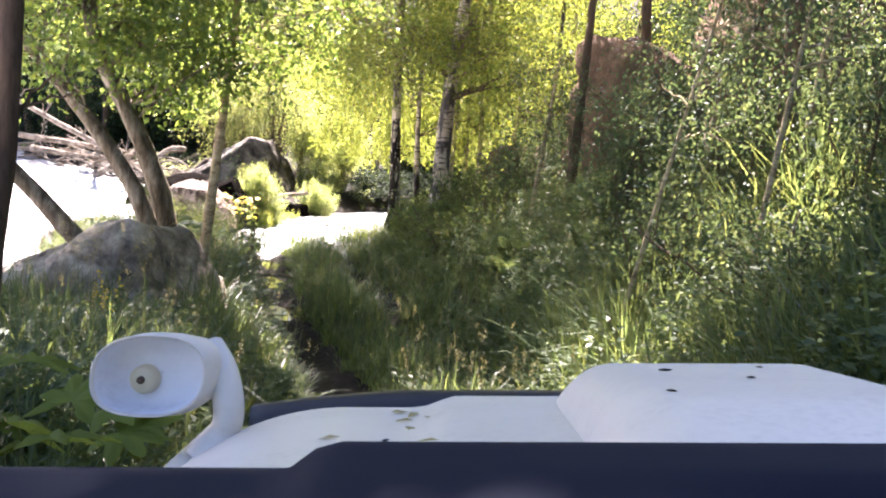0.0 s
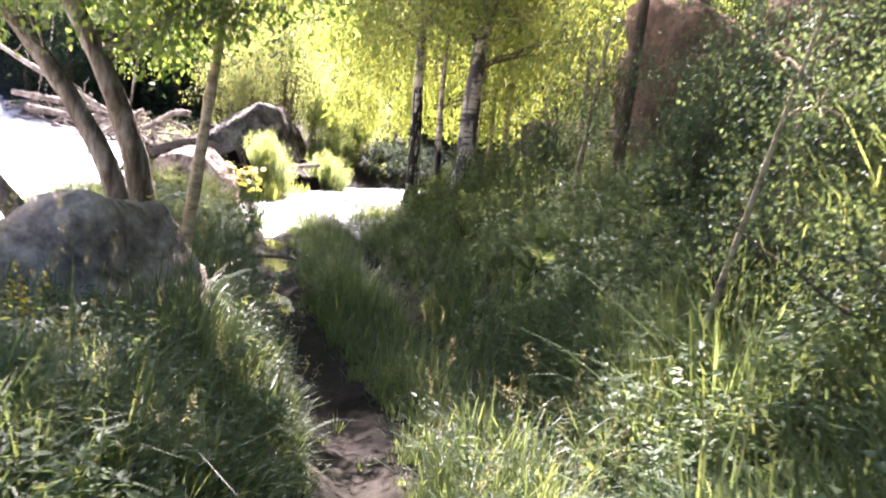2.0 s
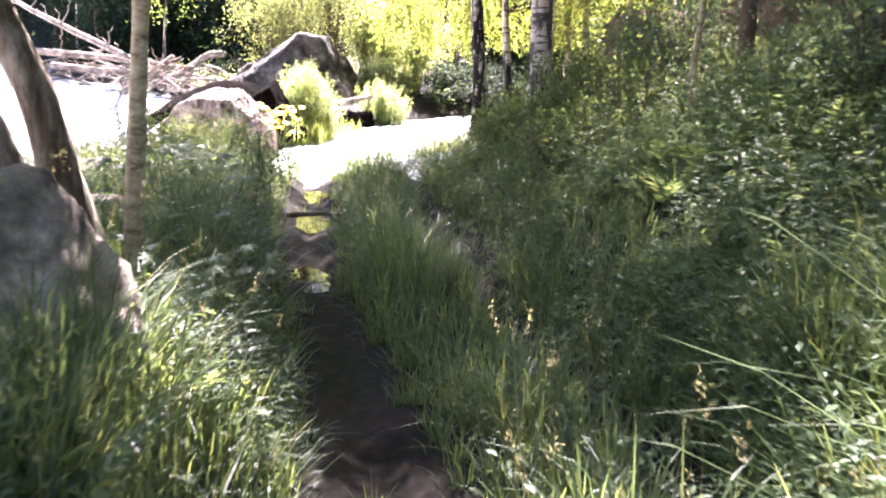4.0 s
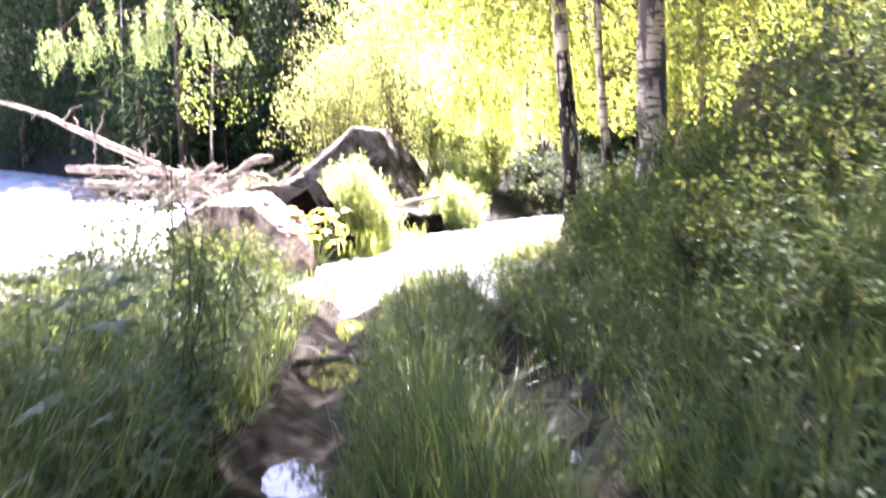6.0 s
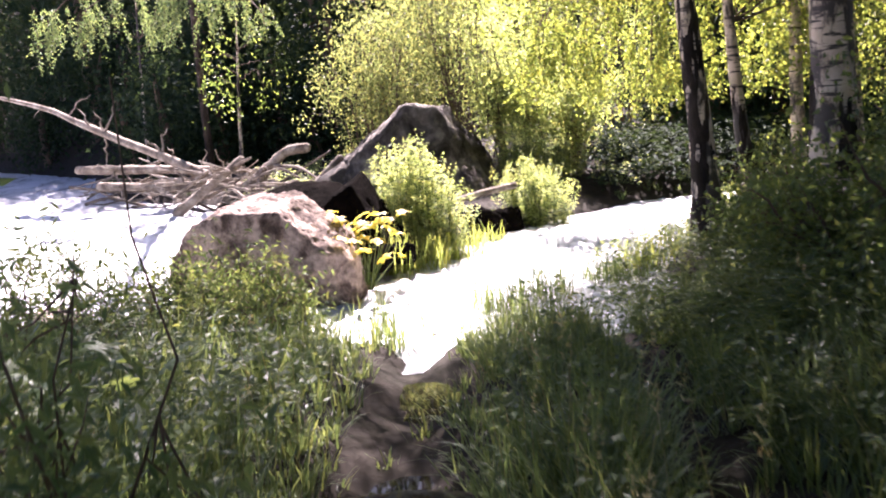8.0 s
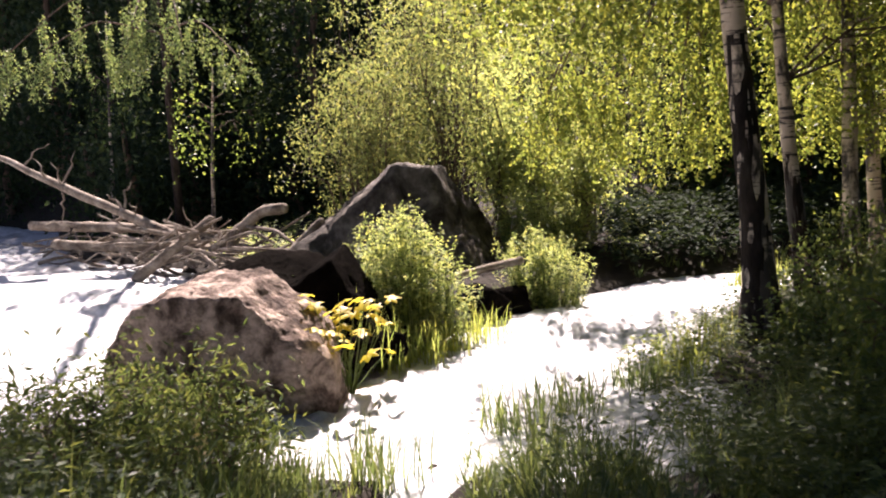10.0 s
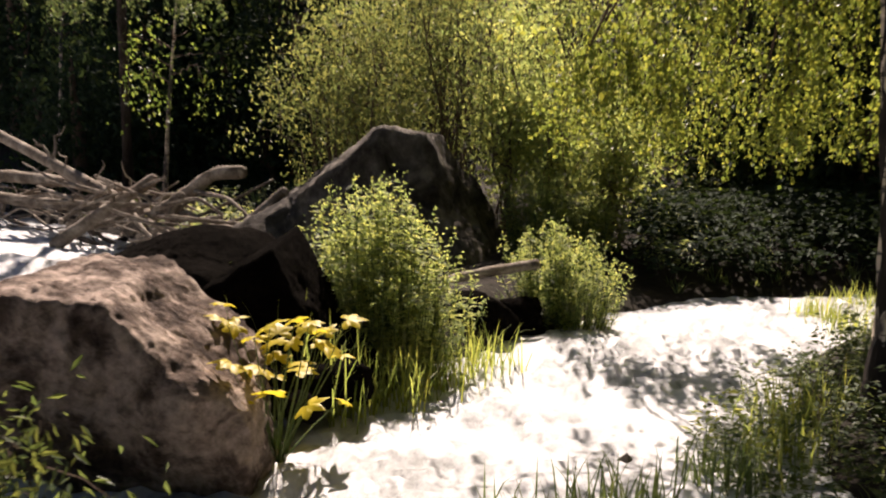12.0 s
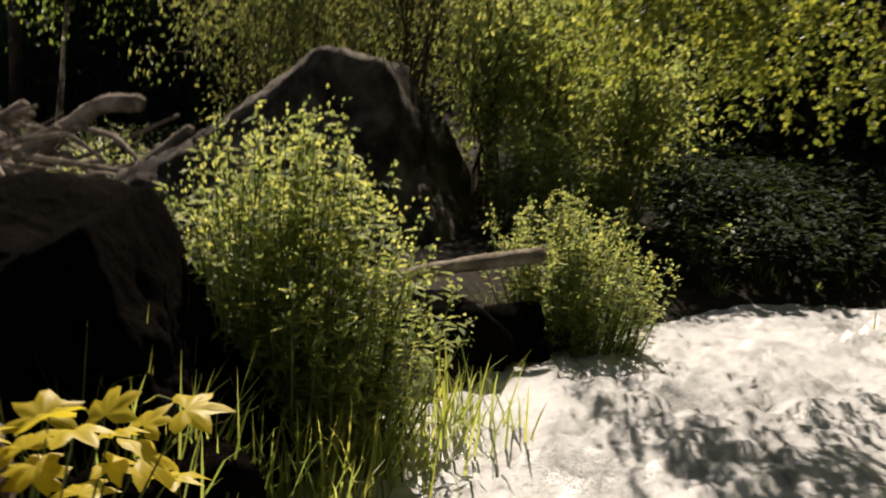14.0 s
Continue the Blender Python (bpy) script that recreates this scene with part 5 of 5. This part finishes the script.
def fern_growth(name, label, n, region, length, mat, patch=-9.0, per=6):
    """Plants with arching fronds of paired leaflets."""
    x, y = scatter(n, *region)
    ok = (water_distance(x, y) > 0.3) & ~under_car(x, y) & (off_ruts(x, y) > 1.7) & (wave(x, y, 1.3, 33) > patch)
    x, y = np.repeat(x[ok], per), np.repeat(y[ok], per)
    m = len(x)
    b = np.column_stack([x, y, ground_z(x, y)])
    ang = rng.uniform(0, 2 * np.pi, m)
    L = length * rng.uniform(0.6, 1.25, m)
    rise = rng.uniform(0.75, 1.25, m)
    out = np.column_stack([np.cos(ang), np.sin(ang), np.zeros(m)])
    side = np.column_stack([-np.sin(ang), np.cos(ang), np.zeros(m)])
    base, way, face, size = [], [], [], []
    for q in np.linspace(0.3, 1.0, 9):
        p = b + out * (L * q * 0.8)[:, None] + np.array([0, 0, 1.0]) * (L * (1.5 * rise * q - 0.75 * q * q))[:, None]
        slope = rise * 1.5 - 1.5 * q
        along = unit(out * 0.8 + np.array([0, 0, 1.0]) * slope[:, None])
        up = np.cross(along, side)
        up = up * np.sign(up[:, 2:3] + 1e-6)
        for sgn in (-1, 1):
            base.append(p)
            way.append(side * sgn + along * 0.55 + rng.normal(0, 0.12, (m, 3)))
            face.append(up + rng.normal(0, 0.15, (m, 3)))
            size.append(L * 0.36 * (1.12 - q) * rng.uniform(0.8, 1.2, m) + 0.015)
    base, way, face, size = np.vstack(base), np.vstack(way), np.vstack(face), np.concatenate(size)
    ok = clear(base, 0.7)
    ob = new(name, mesh_np(name, *leaves(base[ok], way[ok], face[ok], size[ok], size[ok] * 0.42, False), mat))
    tagged(ob, label, "fern", kind="stuff")


grass_field("grass", "long lush green grass along the track", 150000, (-6.6, 4.2, 1.5, 21.0), 0.25, 0.75, 0.011, M_GRASS)
grass_field("grass", "long lush green grass round the parked car", 26000, (-6.6, 4.2, -4.0, 1.5), 0.25, 0.7, 0.011, M_GRASS)
grass_field("grass", "broad-bladed tall grass on the bank", 15000, (1.2, 4.2, 3.0, 11.0), 0.7, 1.3, 0.022, M_GRASS, 0.0, -0.05, 0.35, 9)
grass_field("grass", "tall soft grass on the bank above the track", 42000, (1.0, 5.0, 0.0, 11.5), 0.4, 1.0, 0.011, M_GRASS, 0.0, -0.1, 0.35)
grass_field("grass", "tall soft grass between track and river", 30000, (-4.9, -0.7, 4.0, 17.0), 0.35, 0.8, 0.010, M_GRASS, 0.0, -0.2, 0.35)
grass_field("grass", "short grass round the island and channel edge", 16000, (-7, 3.0, 20.0, 31.0), 0.15, 0.4, 0.008, M_GRASS)
grass_field("grass", "rough grass on the far ground", 22000, (-16, 12, -6.0, 42.0), 0.3, 0.6, 0.02, M_GRASS)
grass_field("dry_grass", "scattered dry straw-coloured grass stalks", 2600, (-4.5, 4.2, 3.0, 18.0), 0.4, 0.8, 0.005, M_DRY, 0.0, 0.1, 0.5, 5)
seed_heads("seeding_grass", "pale feathery grass heads on thin stalks", 900, (-3.2, 3.6, 2.5, 17.0), 0.55, 0.95, M_DRY)
fern_growth("fern_growth", "feathery wild chervil leaves beside the track", 190, (-4.2, -0.6, 3.0, 15.0), 0.36, M_BANK_LEAF, -0.1)
fern_growth("fern_growth", "feathery green fronds over the bank", 420, (0.9, 5.2, 6.0, 19.0), 0.42, M_BANK_LEAF, -0.2)


def reeds(base, n, h, spread, mat):
    b = np.array(base) + rng.normal(size=(n, 3)) * [spread, spread, 0]
    b[:, 2] = np.maximum(ground_z(b[:, 0], b[:, 1]), -0.05)
    ob = new("reed_clump", mesh_np("reed_clump", *blades(b, rng.uniform(0.6, 1.0, n) * h, np.abs(rng.normal(0.1, 0.1, n)), np.full(n, 0.012), np.abs(rng.normal(0.2, 0.2, n))), mat))
    tagged(ob, "clump of long sedge at the water's edge, brighter blades where sunlit", "sedge", "sedge clumps", kind="stuff")


# Clumps beyond y 22.5 get the sunlit colour, nearer ones the duller grass.
for x, y, h in ((-4.1, 22.95, 0.8), (-3.55, 23.75, 0.5), (-3.95, 22.9, 0.55), (-3.75, 23.3, 0.55), (-3.35, 24.3, 0.5), (-4.5, 23.9, 0.8), (-0.55, 27.1, 0.36), (-0.35, 26.6, 0.34), (-0.1, 27.6, 0.4), (-2.6, 21.2, 0.5), (-2.3, 21.7, 0.45), (-1.75, 22.3, 0.4), (-1.45, 22.9, 0.4), (-1.25, 23.6, 0.4), (-3.3, 20.0, 0.5)):
    reeds((x, y, 0), 90, h, 0.14, M_SUNLIT_SEDGE if y > 22.5 else M_GRASS)


def undergrowth(name, label, n, region, h0, h1, per, leaf_len, mat, patch=-9.0, width=0.5):
    """Many leafy herbs in one mesh."""
    x, y = scatter(n, *region)
    ok = (water_distance(x, y) > 0.15) & (off_ruts(x, y) > 1.5) & ~under_car(x, y) & (wave(x, y, 1.1, 31) > patch)
    tx = track_x(y)
    ok &= (x < tx - 0.5) | (x > tx + 1.4) | (rng.random(n) < 0.3)
    x, y = x[ok], y[ok]
    b = np.column_stack([x, y, ground_z(x, y)])
    m = len(b)
    h = rng.uniform(h0, h1, m)
    s = rng.uniform(0.25, 1, (m, per)) ** 0.7
    ang = rng.uniform(0, 2 * np.pi, (m, per))
    r = 0.05 + 0.16 * (1.1 - s) * h[:, None] * 1.6
    pts = b[:, None] + np.stack([np.cos(ang) * r, np.sin(ang) * r, s * h[:, None]], -1)
    way = np.stack([np.cos(ang), np.sin(ang), rng.uniform(-0.4, 0.5, (m, per))], -1)
    face = np.stack([-0.4 * np.cos(ang), -0.4 * np.sin(ang), np.ones((m, per))], -1) + rng.normal(0, 0.2, (m, per, 3))
    size = leaf_len * rng.uniform(0.6, 1.3, m * per)
    ob = new(name, mesh_np(name, *leaves(pts.reshape(-1, 3), way.reshape(-1, 3), face.reshape(-1, 3), size, size * width, False), mat))
    tagged(ob, label, "undergrowth", kind="stuff")


undergrowth("undergrowth", "dense leafy herbs covering the bank", 3600, (1.0, 6.0, 2.5, 20), 0.3, 0.85, 26, 0.07, M_BANK_LEAF, -0.3)
undergrowth("undergrowth", "broad-leaved herbs on the shaded bank", 1500, (0.3, 5.0, 10.5, 20.5), 0.3, 0.75, 26, 0.065, M_BANK_LEAF, -0.3, 0.55)
undergrowth("undergrowth", "heart-leaved climbing herbs along the bank foot", 360, (1.3, 3.4, 2.6, 8.0), 0.5, 1.2, 34, 0.07, M_BANK_LEAF, -0.2, 0.8)
undergrowth("undergrowth", "low herbs among the track grass", 2600, (-2.6, 1.6, 4, 20), 0.2, 0.5, 20, 0.06, M_HERB_LEAF, -0.2)
undergrowth("undergrowth", "low green herbs between track and river", 1500, (-5.0, -0.4, 0.0, 10.5), 0.15, 0.45, 24, 0.065, M_HERB_LEAF, -0.1)
undergrowth("undergrowth", "green herbs between track and river", 1900, (-6.5, -0.4, 10.0, 20.7), 0.2, 0.6, 26, 0.06, M_HERB_LEAF, -0.2)
undergrowth("undergrowth", "low leafy plants under the birches", 1900, (-0.9, 6, 17, 25.5), 0.2, 0.5, 24, 0.07, M_HERB_LEAF)
undergrowth("undergrowth", "low dark herbs at the channel edge", 420, (-1.9, -0.4, 19.8, 25.0), 0.12, 0.34, 20, 0.055, M_HERB_LEAF)
# Near-black leaves stand in for the hollow's shade and cover lit soil.
undergrowth("undergrowth", "plants with shade-dark leaves covering the far channel bank", 1300, (-2.3, 6, 27.8, 32.5), 0.2, 0.6, 26, 0.11, M_SHADE_LEAF)
undergrowth("undergrowth", "low leafy plants on the island", 900, (-9, -1.5, 22.5, 33), 0.15, 0.45, 22, 0.07, M_NETTLE)

# ---- the car ----
CAR = pose(-0.01, 0.11, 3.588, -6.0, -6.1, -0.95)      # X right, Y ahead, Z up from the driver's eye
car = thing("off_road_car", "white off-road car with bonnet scoop on the grassy track", "car")
car.matrix_world = CAR


def bm_part(name, bm, mat, parent, label="", bevel=0.0, smooth=True):
    if bevel:
        bmesh.ops.bevel(bm, geom=[e for e in bm.edges if e.calc_face_angle(0) > 0.5], offset=bevel, segments=3, affect="EDGES", profile=0.6)
    bmesh.ops.recalc_face_normals(bm, faces=bm.faces)
    me = bpy.data.meshes.new(name)
    bm.to_mesh(me)
    bm.free()
    me.polygons.foreach_set("use_smooth", np.full(len(me.polygons), smooth))
    me.materials.append(mat)
    return part(name, me, parent, label)


def box_bm(x0, x1, y0, y1, z0, z1, bm=None):
    bm = bm or bmesh.new()
    m = Matrix.LocRotScale(((x0 + x1) / 2, (y0 + y1) / 2, (z0 + z1) / 2), None, (x1 - x0, y1 - y0, z1 - z0))
    bmesh.ops.create_cube(bm, size=1.0, matrix=m)
    return bm


def sheet(xs, ys, fz, thick=0.012):
    """A curved panel over a grid, with thickness."""
    X, Y = np.meshgrid(xs, ys)
    Z = fz(X, Y)
    n, m = len(ys), len(xs)
    top = np.stack([X, Y, Z], -1).reshape(-1, 3)
    v = np.vstack([top, top - [0, 0, thick]])
    i, j = np.meshgrid(np.arange(n - 1), np.arange(m - 1), indexing="ij")
    k = (i * m + j).ravel()
    f = [np.stack([k, k + 1, k + 1 + m, k + m], -1), np.stack([k, k + m, k + 1 + m, k + 1], -1) + n * m]
    edge = np.concatenate([np.arange(m), np.arange(1, n) * m + m - 1, (n - 1) * m + np.arange(m - 2, -1, -1), np.arange(n - 2, 0, -1) * m])
    e2 = np.roll(edge, -1)
    f.append(np.stack([edge, edge + n * m, e2 + n * m, e2], -1))
    return v, np.vstack(f)


XC = 0.42


def bonnet_z(X, Y):
    d = np.abs(X - XC)
    z = -0.335 - 0.055 * np.clip((Y - 1.0) / 0.7, 0, 1) - 0.62 * np.clip(Y - 1.78, 0, 1) ** 1.5
    z = z - 0.10 * np.clip((d - 0.62) / 0.3, 0, 1) ** 2
    z = z + 0.022 * np.clip((0.48 - d) / 0.06, 0, 1)
    return z


xs, ys = np.linspace(XC - 0.93, XC + 0.93, 70), np.linspace(0.78, 2.12, 50)
bonnet = part("bonnet", mesh_np("bonnet", *sheet(xs, ys, bonnet_z), M_PAINT, True), car, "white bonnet with mottled dirt, paint toned for shade")


def scoop_z(X, Y):
    d = np.abs(X - XC)
    side = np.sqrt(np.clip(1 - (np.clip((d - 0.15) / 0.085, 0, 1)) ** 2, 0, 1))
    front = np.sqrt(np.clip(1 - np.clip((Y - 1.62) / 0.16, 0, 1) ** 2, 0, 1))
    back = np.clip((Y - 0.85) / 0.3, 0, 1)
    return bonnet_z(X, Y) - 0.01 + 0.092 * side * front * (0.55 + 0.45 * back)


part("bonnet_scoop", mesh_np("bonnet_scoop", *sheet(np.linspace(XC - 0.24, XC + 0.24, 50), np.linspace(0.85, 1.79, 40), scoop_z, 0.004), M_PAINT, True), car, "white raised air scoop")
for q, (X, Y, r) in enumerate(((XC - 0.09, 1.5, 0.011), (XC + 0.01, 1.38, 0.006), (XC + 0.07, 1.55, 0.005), (XC - 0.14, 1.2, 0.006), (XC - 0.6, 1.3, 0.009), (XC - 0.68, 1.12, 0.007), (XC - 0.52, 1.45, 0.006))):
    ang = np.arange(12) / 12 * 2 * np.pi
    rad = r * (1 + 0.25 * np.sin(2 * ang + q) + 0.15 * np.sin(3 * ang))
    xs0, ys0 = np.append(X + rad * np.cos(ang), X), np.append(Y + 1.6 * rad * np.sin(ang), Y)
    base = np.maximum(scoop_z(xs0, ys0), bonnet_z(xs0, ys0)) if abs(X - XC) < 0.24 else bonnet_z(xs0, ys0)
    lift = np.append(np.full(12, 0.001), 0.003)
    part("mud_spot", mesh_np("mud_spot", np.column_stack([xs0, ys0, base + lift]), np.array([[12, k, (k + 1) % 12] for k in range(12)]), M_BLACKBARK, True), car, "dark dried mud splash")
part("bug_deflector", mesh_np("bug_deflector", *sheet(np.linspace(XC - 0.86, XC + 0.86, 50), np.linspace(2.06, 2.16, 6), lambda X, Y: -0.425 - 0.05 * np.clip(np.abs(X - XC) - 0.5, 0, 1) ** 1.5 * 3 - 2.2 * np.clip(2.11 - Y, 0, 1), 0.012), M_BLACK, True), car, "smoked black plastic deflector strip")
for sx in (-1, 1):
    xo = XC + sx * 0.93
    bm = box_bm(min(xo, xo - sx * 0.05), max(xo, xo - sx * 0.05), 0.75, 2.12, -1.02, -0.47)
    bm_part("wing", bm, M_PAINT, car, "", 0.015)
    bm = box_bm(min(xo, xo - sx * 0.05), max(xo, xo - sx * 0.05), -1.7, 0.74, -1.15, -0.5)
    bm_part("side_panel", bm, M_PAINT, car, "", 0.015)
bm_part("front_panel", box_bm(XC - 0.9, XC + 0.9, 2.09, 2.15, -1.0, -0.55), M_BLACK, car, "black grille panel", 0.01)
bm_part("bumper", box_bm(XC - 0.92, XC + 0.92, 2.16, 2.28, -1.18, -1.0), M_BLACK, car, "black front bumper", 0.03)
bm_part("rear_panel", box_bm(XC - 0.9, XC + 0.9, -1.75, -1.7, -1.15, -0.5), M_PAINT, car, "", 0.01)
bm_part("floor_pan", box_bm(XC - 0.88, XC + 0.88, -1.7, 2.08, -1.2, -1.15), M_BLACK, car)


def dash_z(X, Y):
    z = -0.201 + 0.022 * np.clip((X + 0.115) / 0.03, 0, 1) - 0.9 * np.clip(0.46 - Y, 0, 1) - 0.25 * np.clip(Y - 0.64, 0, 1)
    z = z - 0.025 * np.exp(-((X - 0.3) / 0.16) ** 2) * np.clip((0.56 - Y) / 0.05, 0, 1)
    return z


part("dashboard", mesh_np("dashboard", *sheet(np.linspace(XC - 0.86, XC + 0.86, 90), np.linspace(0.40, 0.8, 24), dash_z, 0.04), M_DASH, True), car, "dark blue-grey dashboard top")

# Roof and pillars are out of view, added to shade the dashboard.
roof = lambda X, Y: 0.27 - 0.06 * np.abs((X - XC) / 0.8) ** 3 - 0.10 * np.clip((Y - 0.02) / 0.2, 0, 1) ** 2
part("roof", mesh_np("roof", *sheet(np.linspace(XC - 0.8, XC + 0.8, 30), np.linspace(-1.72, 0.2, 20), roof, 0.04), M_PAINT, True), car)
for sx in (-1, 1):
    for p0, p1 in (((0.87, 0.76, -0.47), (0.76, 0.17, 0.15)), ((0.88, -0.45, -0.52), (0.76, -0.45, 0.2)), ((0.88, -1.66, -0.52), (0.76, -1.6, 0.2))):
        ends = [np.array([XC + sx * p[0], p[1], p[2]]) for p in (p0, p1)]
        part("pillar", mesh_np("pillar", *tube([ends[0], 0.5 * (ends[0] + ends[1]), ends[1]], [0.05, 0.045, 0.045], 10), M_PAINT, True), car)


def ring_mesh(name, profile, n, mat):
    """A solid turned about the X axis from (x, radius) pairs."""
    v, f = [], []
    m = len(profile)
    for k in range(n):
        a0 = 2 * math.pi * k / n
        v += [(x, r * math.cos(a0), r * math.sin(a0)) for x, r in profile]
    for k in range(n):
        k2 = (k + 1) % n
        f += [(k * m + q, k * m + q + 1, k2 * m + q + 1, k2 * m + q) for q in range(m - 1)]
    return mesh_np(name, np.array(v), np.array(f), mat, True)


TYRE = ring_mesh("tyre", [(-0.1, 0.22), (-0.115, 0.28), (-0.105, 0.345), (-0.06, 0.365), (0.06, 0.365), (0.105, 0.345), (0.115, 0.28), (0.1, 0.22)], 40, M_RUBBER)
RIM = ring_mesh("rim", [(-0.1, 0.225), (-0.06, 0.2), (-0.03, 0.09), (-0.05, 0.002)], 32, M_CUP)
for sx in (-1, 1):
    for y in (1.45, -1.1):
        w = part("wheel", None, car)
        w.location = (XC + sx * 0.79, y, -1.26)
        w.rotation_euler = (0, 0, 0 if sx < 0 else math.pi)
        part("tyre", TYRE, w)
        part("rim", RIM, w, "white steel rim")

# the wing mirror: an empty white cup that has lost its glass
mirror = part("wing_mirror", None, car, "white wing mirror housing without its glass")
mirror.location = (-0.55, 1.75, -0.325)
mirror.scale = (1.15, 1.15, 1.15)
mirror.rotation_euler = (radians(-3), radians(4), radians(-8))
n, rings = 48, []


def oval(u, sx, sz):
    c, s = math.cos(u), math.sin(u)
    p = 0.82
    return math.copysign(abs(c) ** p, c) * sx, math.copysign(abs(s) ** p, s) * sz + 0.012 * (sz / 0.068) * math.cos(u + 0.4)


for depth, k in ((0.0, 0.985), (0.004, 0.955), (0.035, 0.90), (0.05, 0.80), (0.055, 0.45), (0.057, 0.02)):       # the inside
    rings.append([(x, depth, z) for x, z in (oval(2 * math.pi * q / n, 0.092 * k, 0.066 * k) for q in range(n))])
inner = np.array(rings)
rings = []
for depth, k in ((0.0, 0.935), (-0.006, 0.97), (-0.004, 1.0), (0.03, 1.03), (0.075, 0.92), (0.105, 0.66), (0.12, 0.3), (0.123, 0.02)):   # the outside
    rings.append([(x + 0.02 * max(depth, 0) / 0.12, depth, z) for x, z in (oval(2 * math.pi * q / n, 0.096 * k, 0.07 * k) for q in range(n))])
outer = np.array(rings)


def loft(r):
    m = r.shape[0]
    i, j = np.meshgrid(np.arange(m - 1), np.arange(n), indexing="ij")
    return r.reshape(-1, 3), np.stack([i * n + j, i * n + (j + 1) % n, (i + 1) * n + (j + 1) % n, (i + 1) * n + j], -1).reshape(-1, 4)


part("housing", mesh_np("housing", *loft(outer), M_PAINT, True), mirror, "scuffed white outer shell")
part("inner_cup", mesh_np("inner_cup", *loft(inner), M_CUP, True), mirror, "matt pale grey inside of the shell")
hub = np.array([[(x * r - 0.026, d, z * r - 0.013) for x, z in ((math.cos(2 * math.pi * q / n), math.sin(2 * math.pi * q / n)) for q in range(n))] for d, r in ((0.056, 0.024), (0.04, 0.023), (0.034, 0.019), (0.033, 0.001))])
part("pivot_socket", mesh_np("pivot_socket", *loft(hub), M_BEIGE, True), mirror, "yellowed round pivot socket")
pin = np.array([[(x * r - 0.026, d, z * r - 0.013) for x, z in ((math.cos(2 * math.pi * q / n), math.sin(2 * math.pi * q / n)) for q in range(n))] for d, r in ((0.034, 0.0065), (0.028, 0.006), (0.027, 0.0005))])
part("pivot_pin", mesh_np("pivot_pin", *loft(pin), M_TWIG, True), mirror, "rusty brown pivot pin")
arm = smooth_line([(0.066, 0.078, 0.044), (0.098, 0.062, 0.012), (0.118, 0.045, -0.03), (0.122, 0.042, -0.066), (0.112, 0.042, -0.088), (0.104, 0.042, -0.125)], 24)
part("arm", mesh_np("arm", *tube(arm, np.interp(np.linspace(0, 1, 24), [0, 0.5, 0.75, 0.8, 1], [0.026, 0.025, 0.023, 0.027, 0.046]), 16), M_PAINT, True), mirror, "curved white mirror arm")

# leaf litter blown on to the bonnet
for q in range(9):
    X, Y = XC + rng.uniform(-0.75, -0.3), rng.uniform(1.1, 1.75)
    me = mesh_np("fallen_leaf", *leaves(np.zeros((1, 3)), rand_dirs(1) * [1, 1, 0.05], np.array([[0.1, 0.1, 1.0]]), np.array([0.035]), np.array([0.018]), False), M_DRY)
    ob = new("fallen_leaf", me)
    ob.matrix_world = CAR @ pose(X, Y, float(bonnet_z(np.array(X), np.array(Y))) + 0.004)
    tagged(ob, "small dry yellow leaf fallen on the white bonnet", "leaf", "leaves on the bonnet")
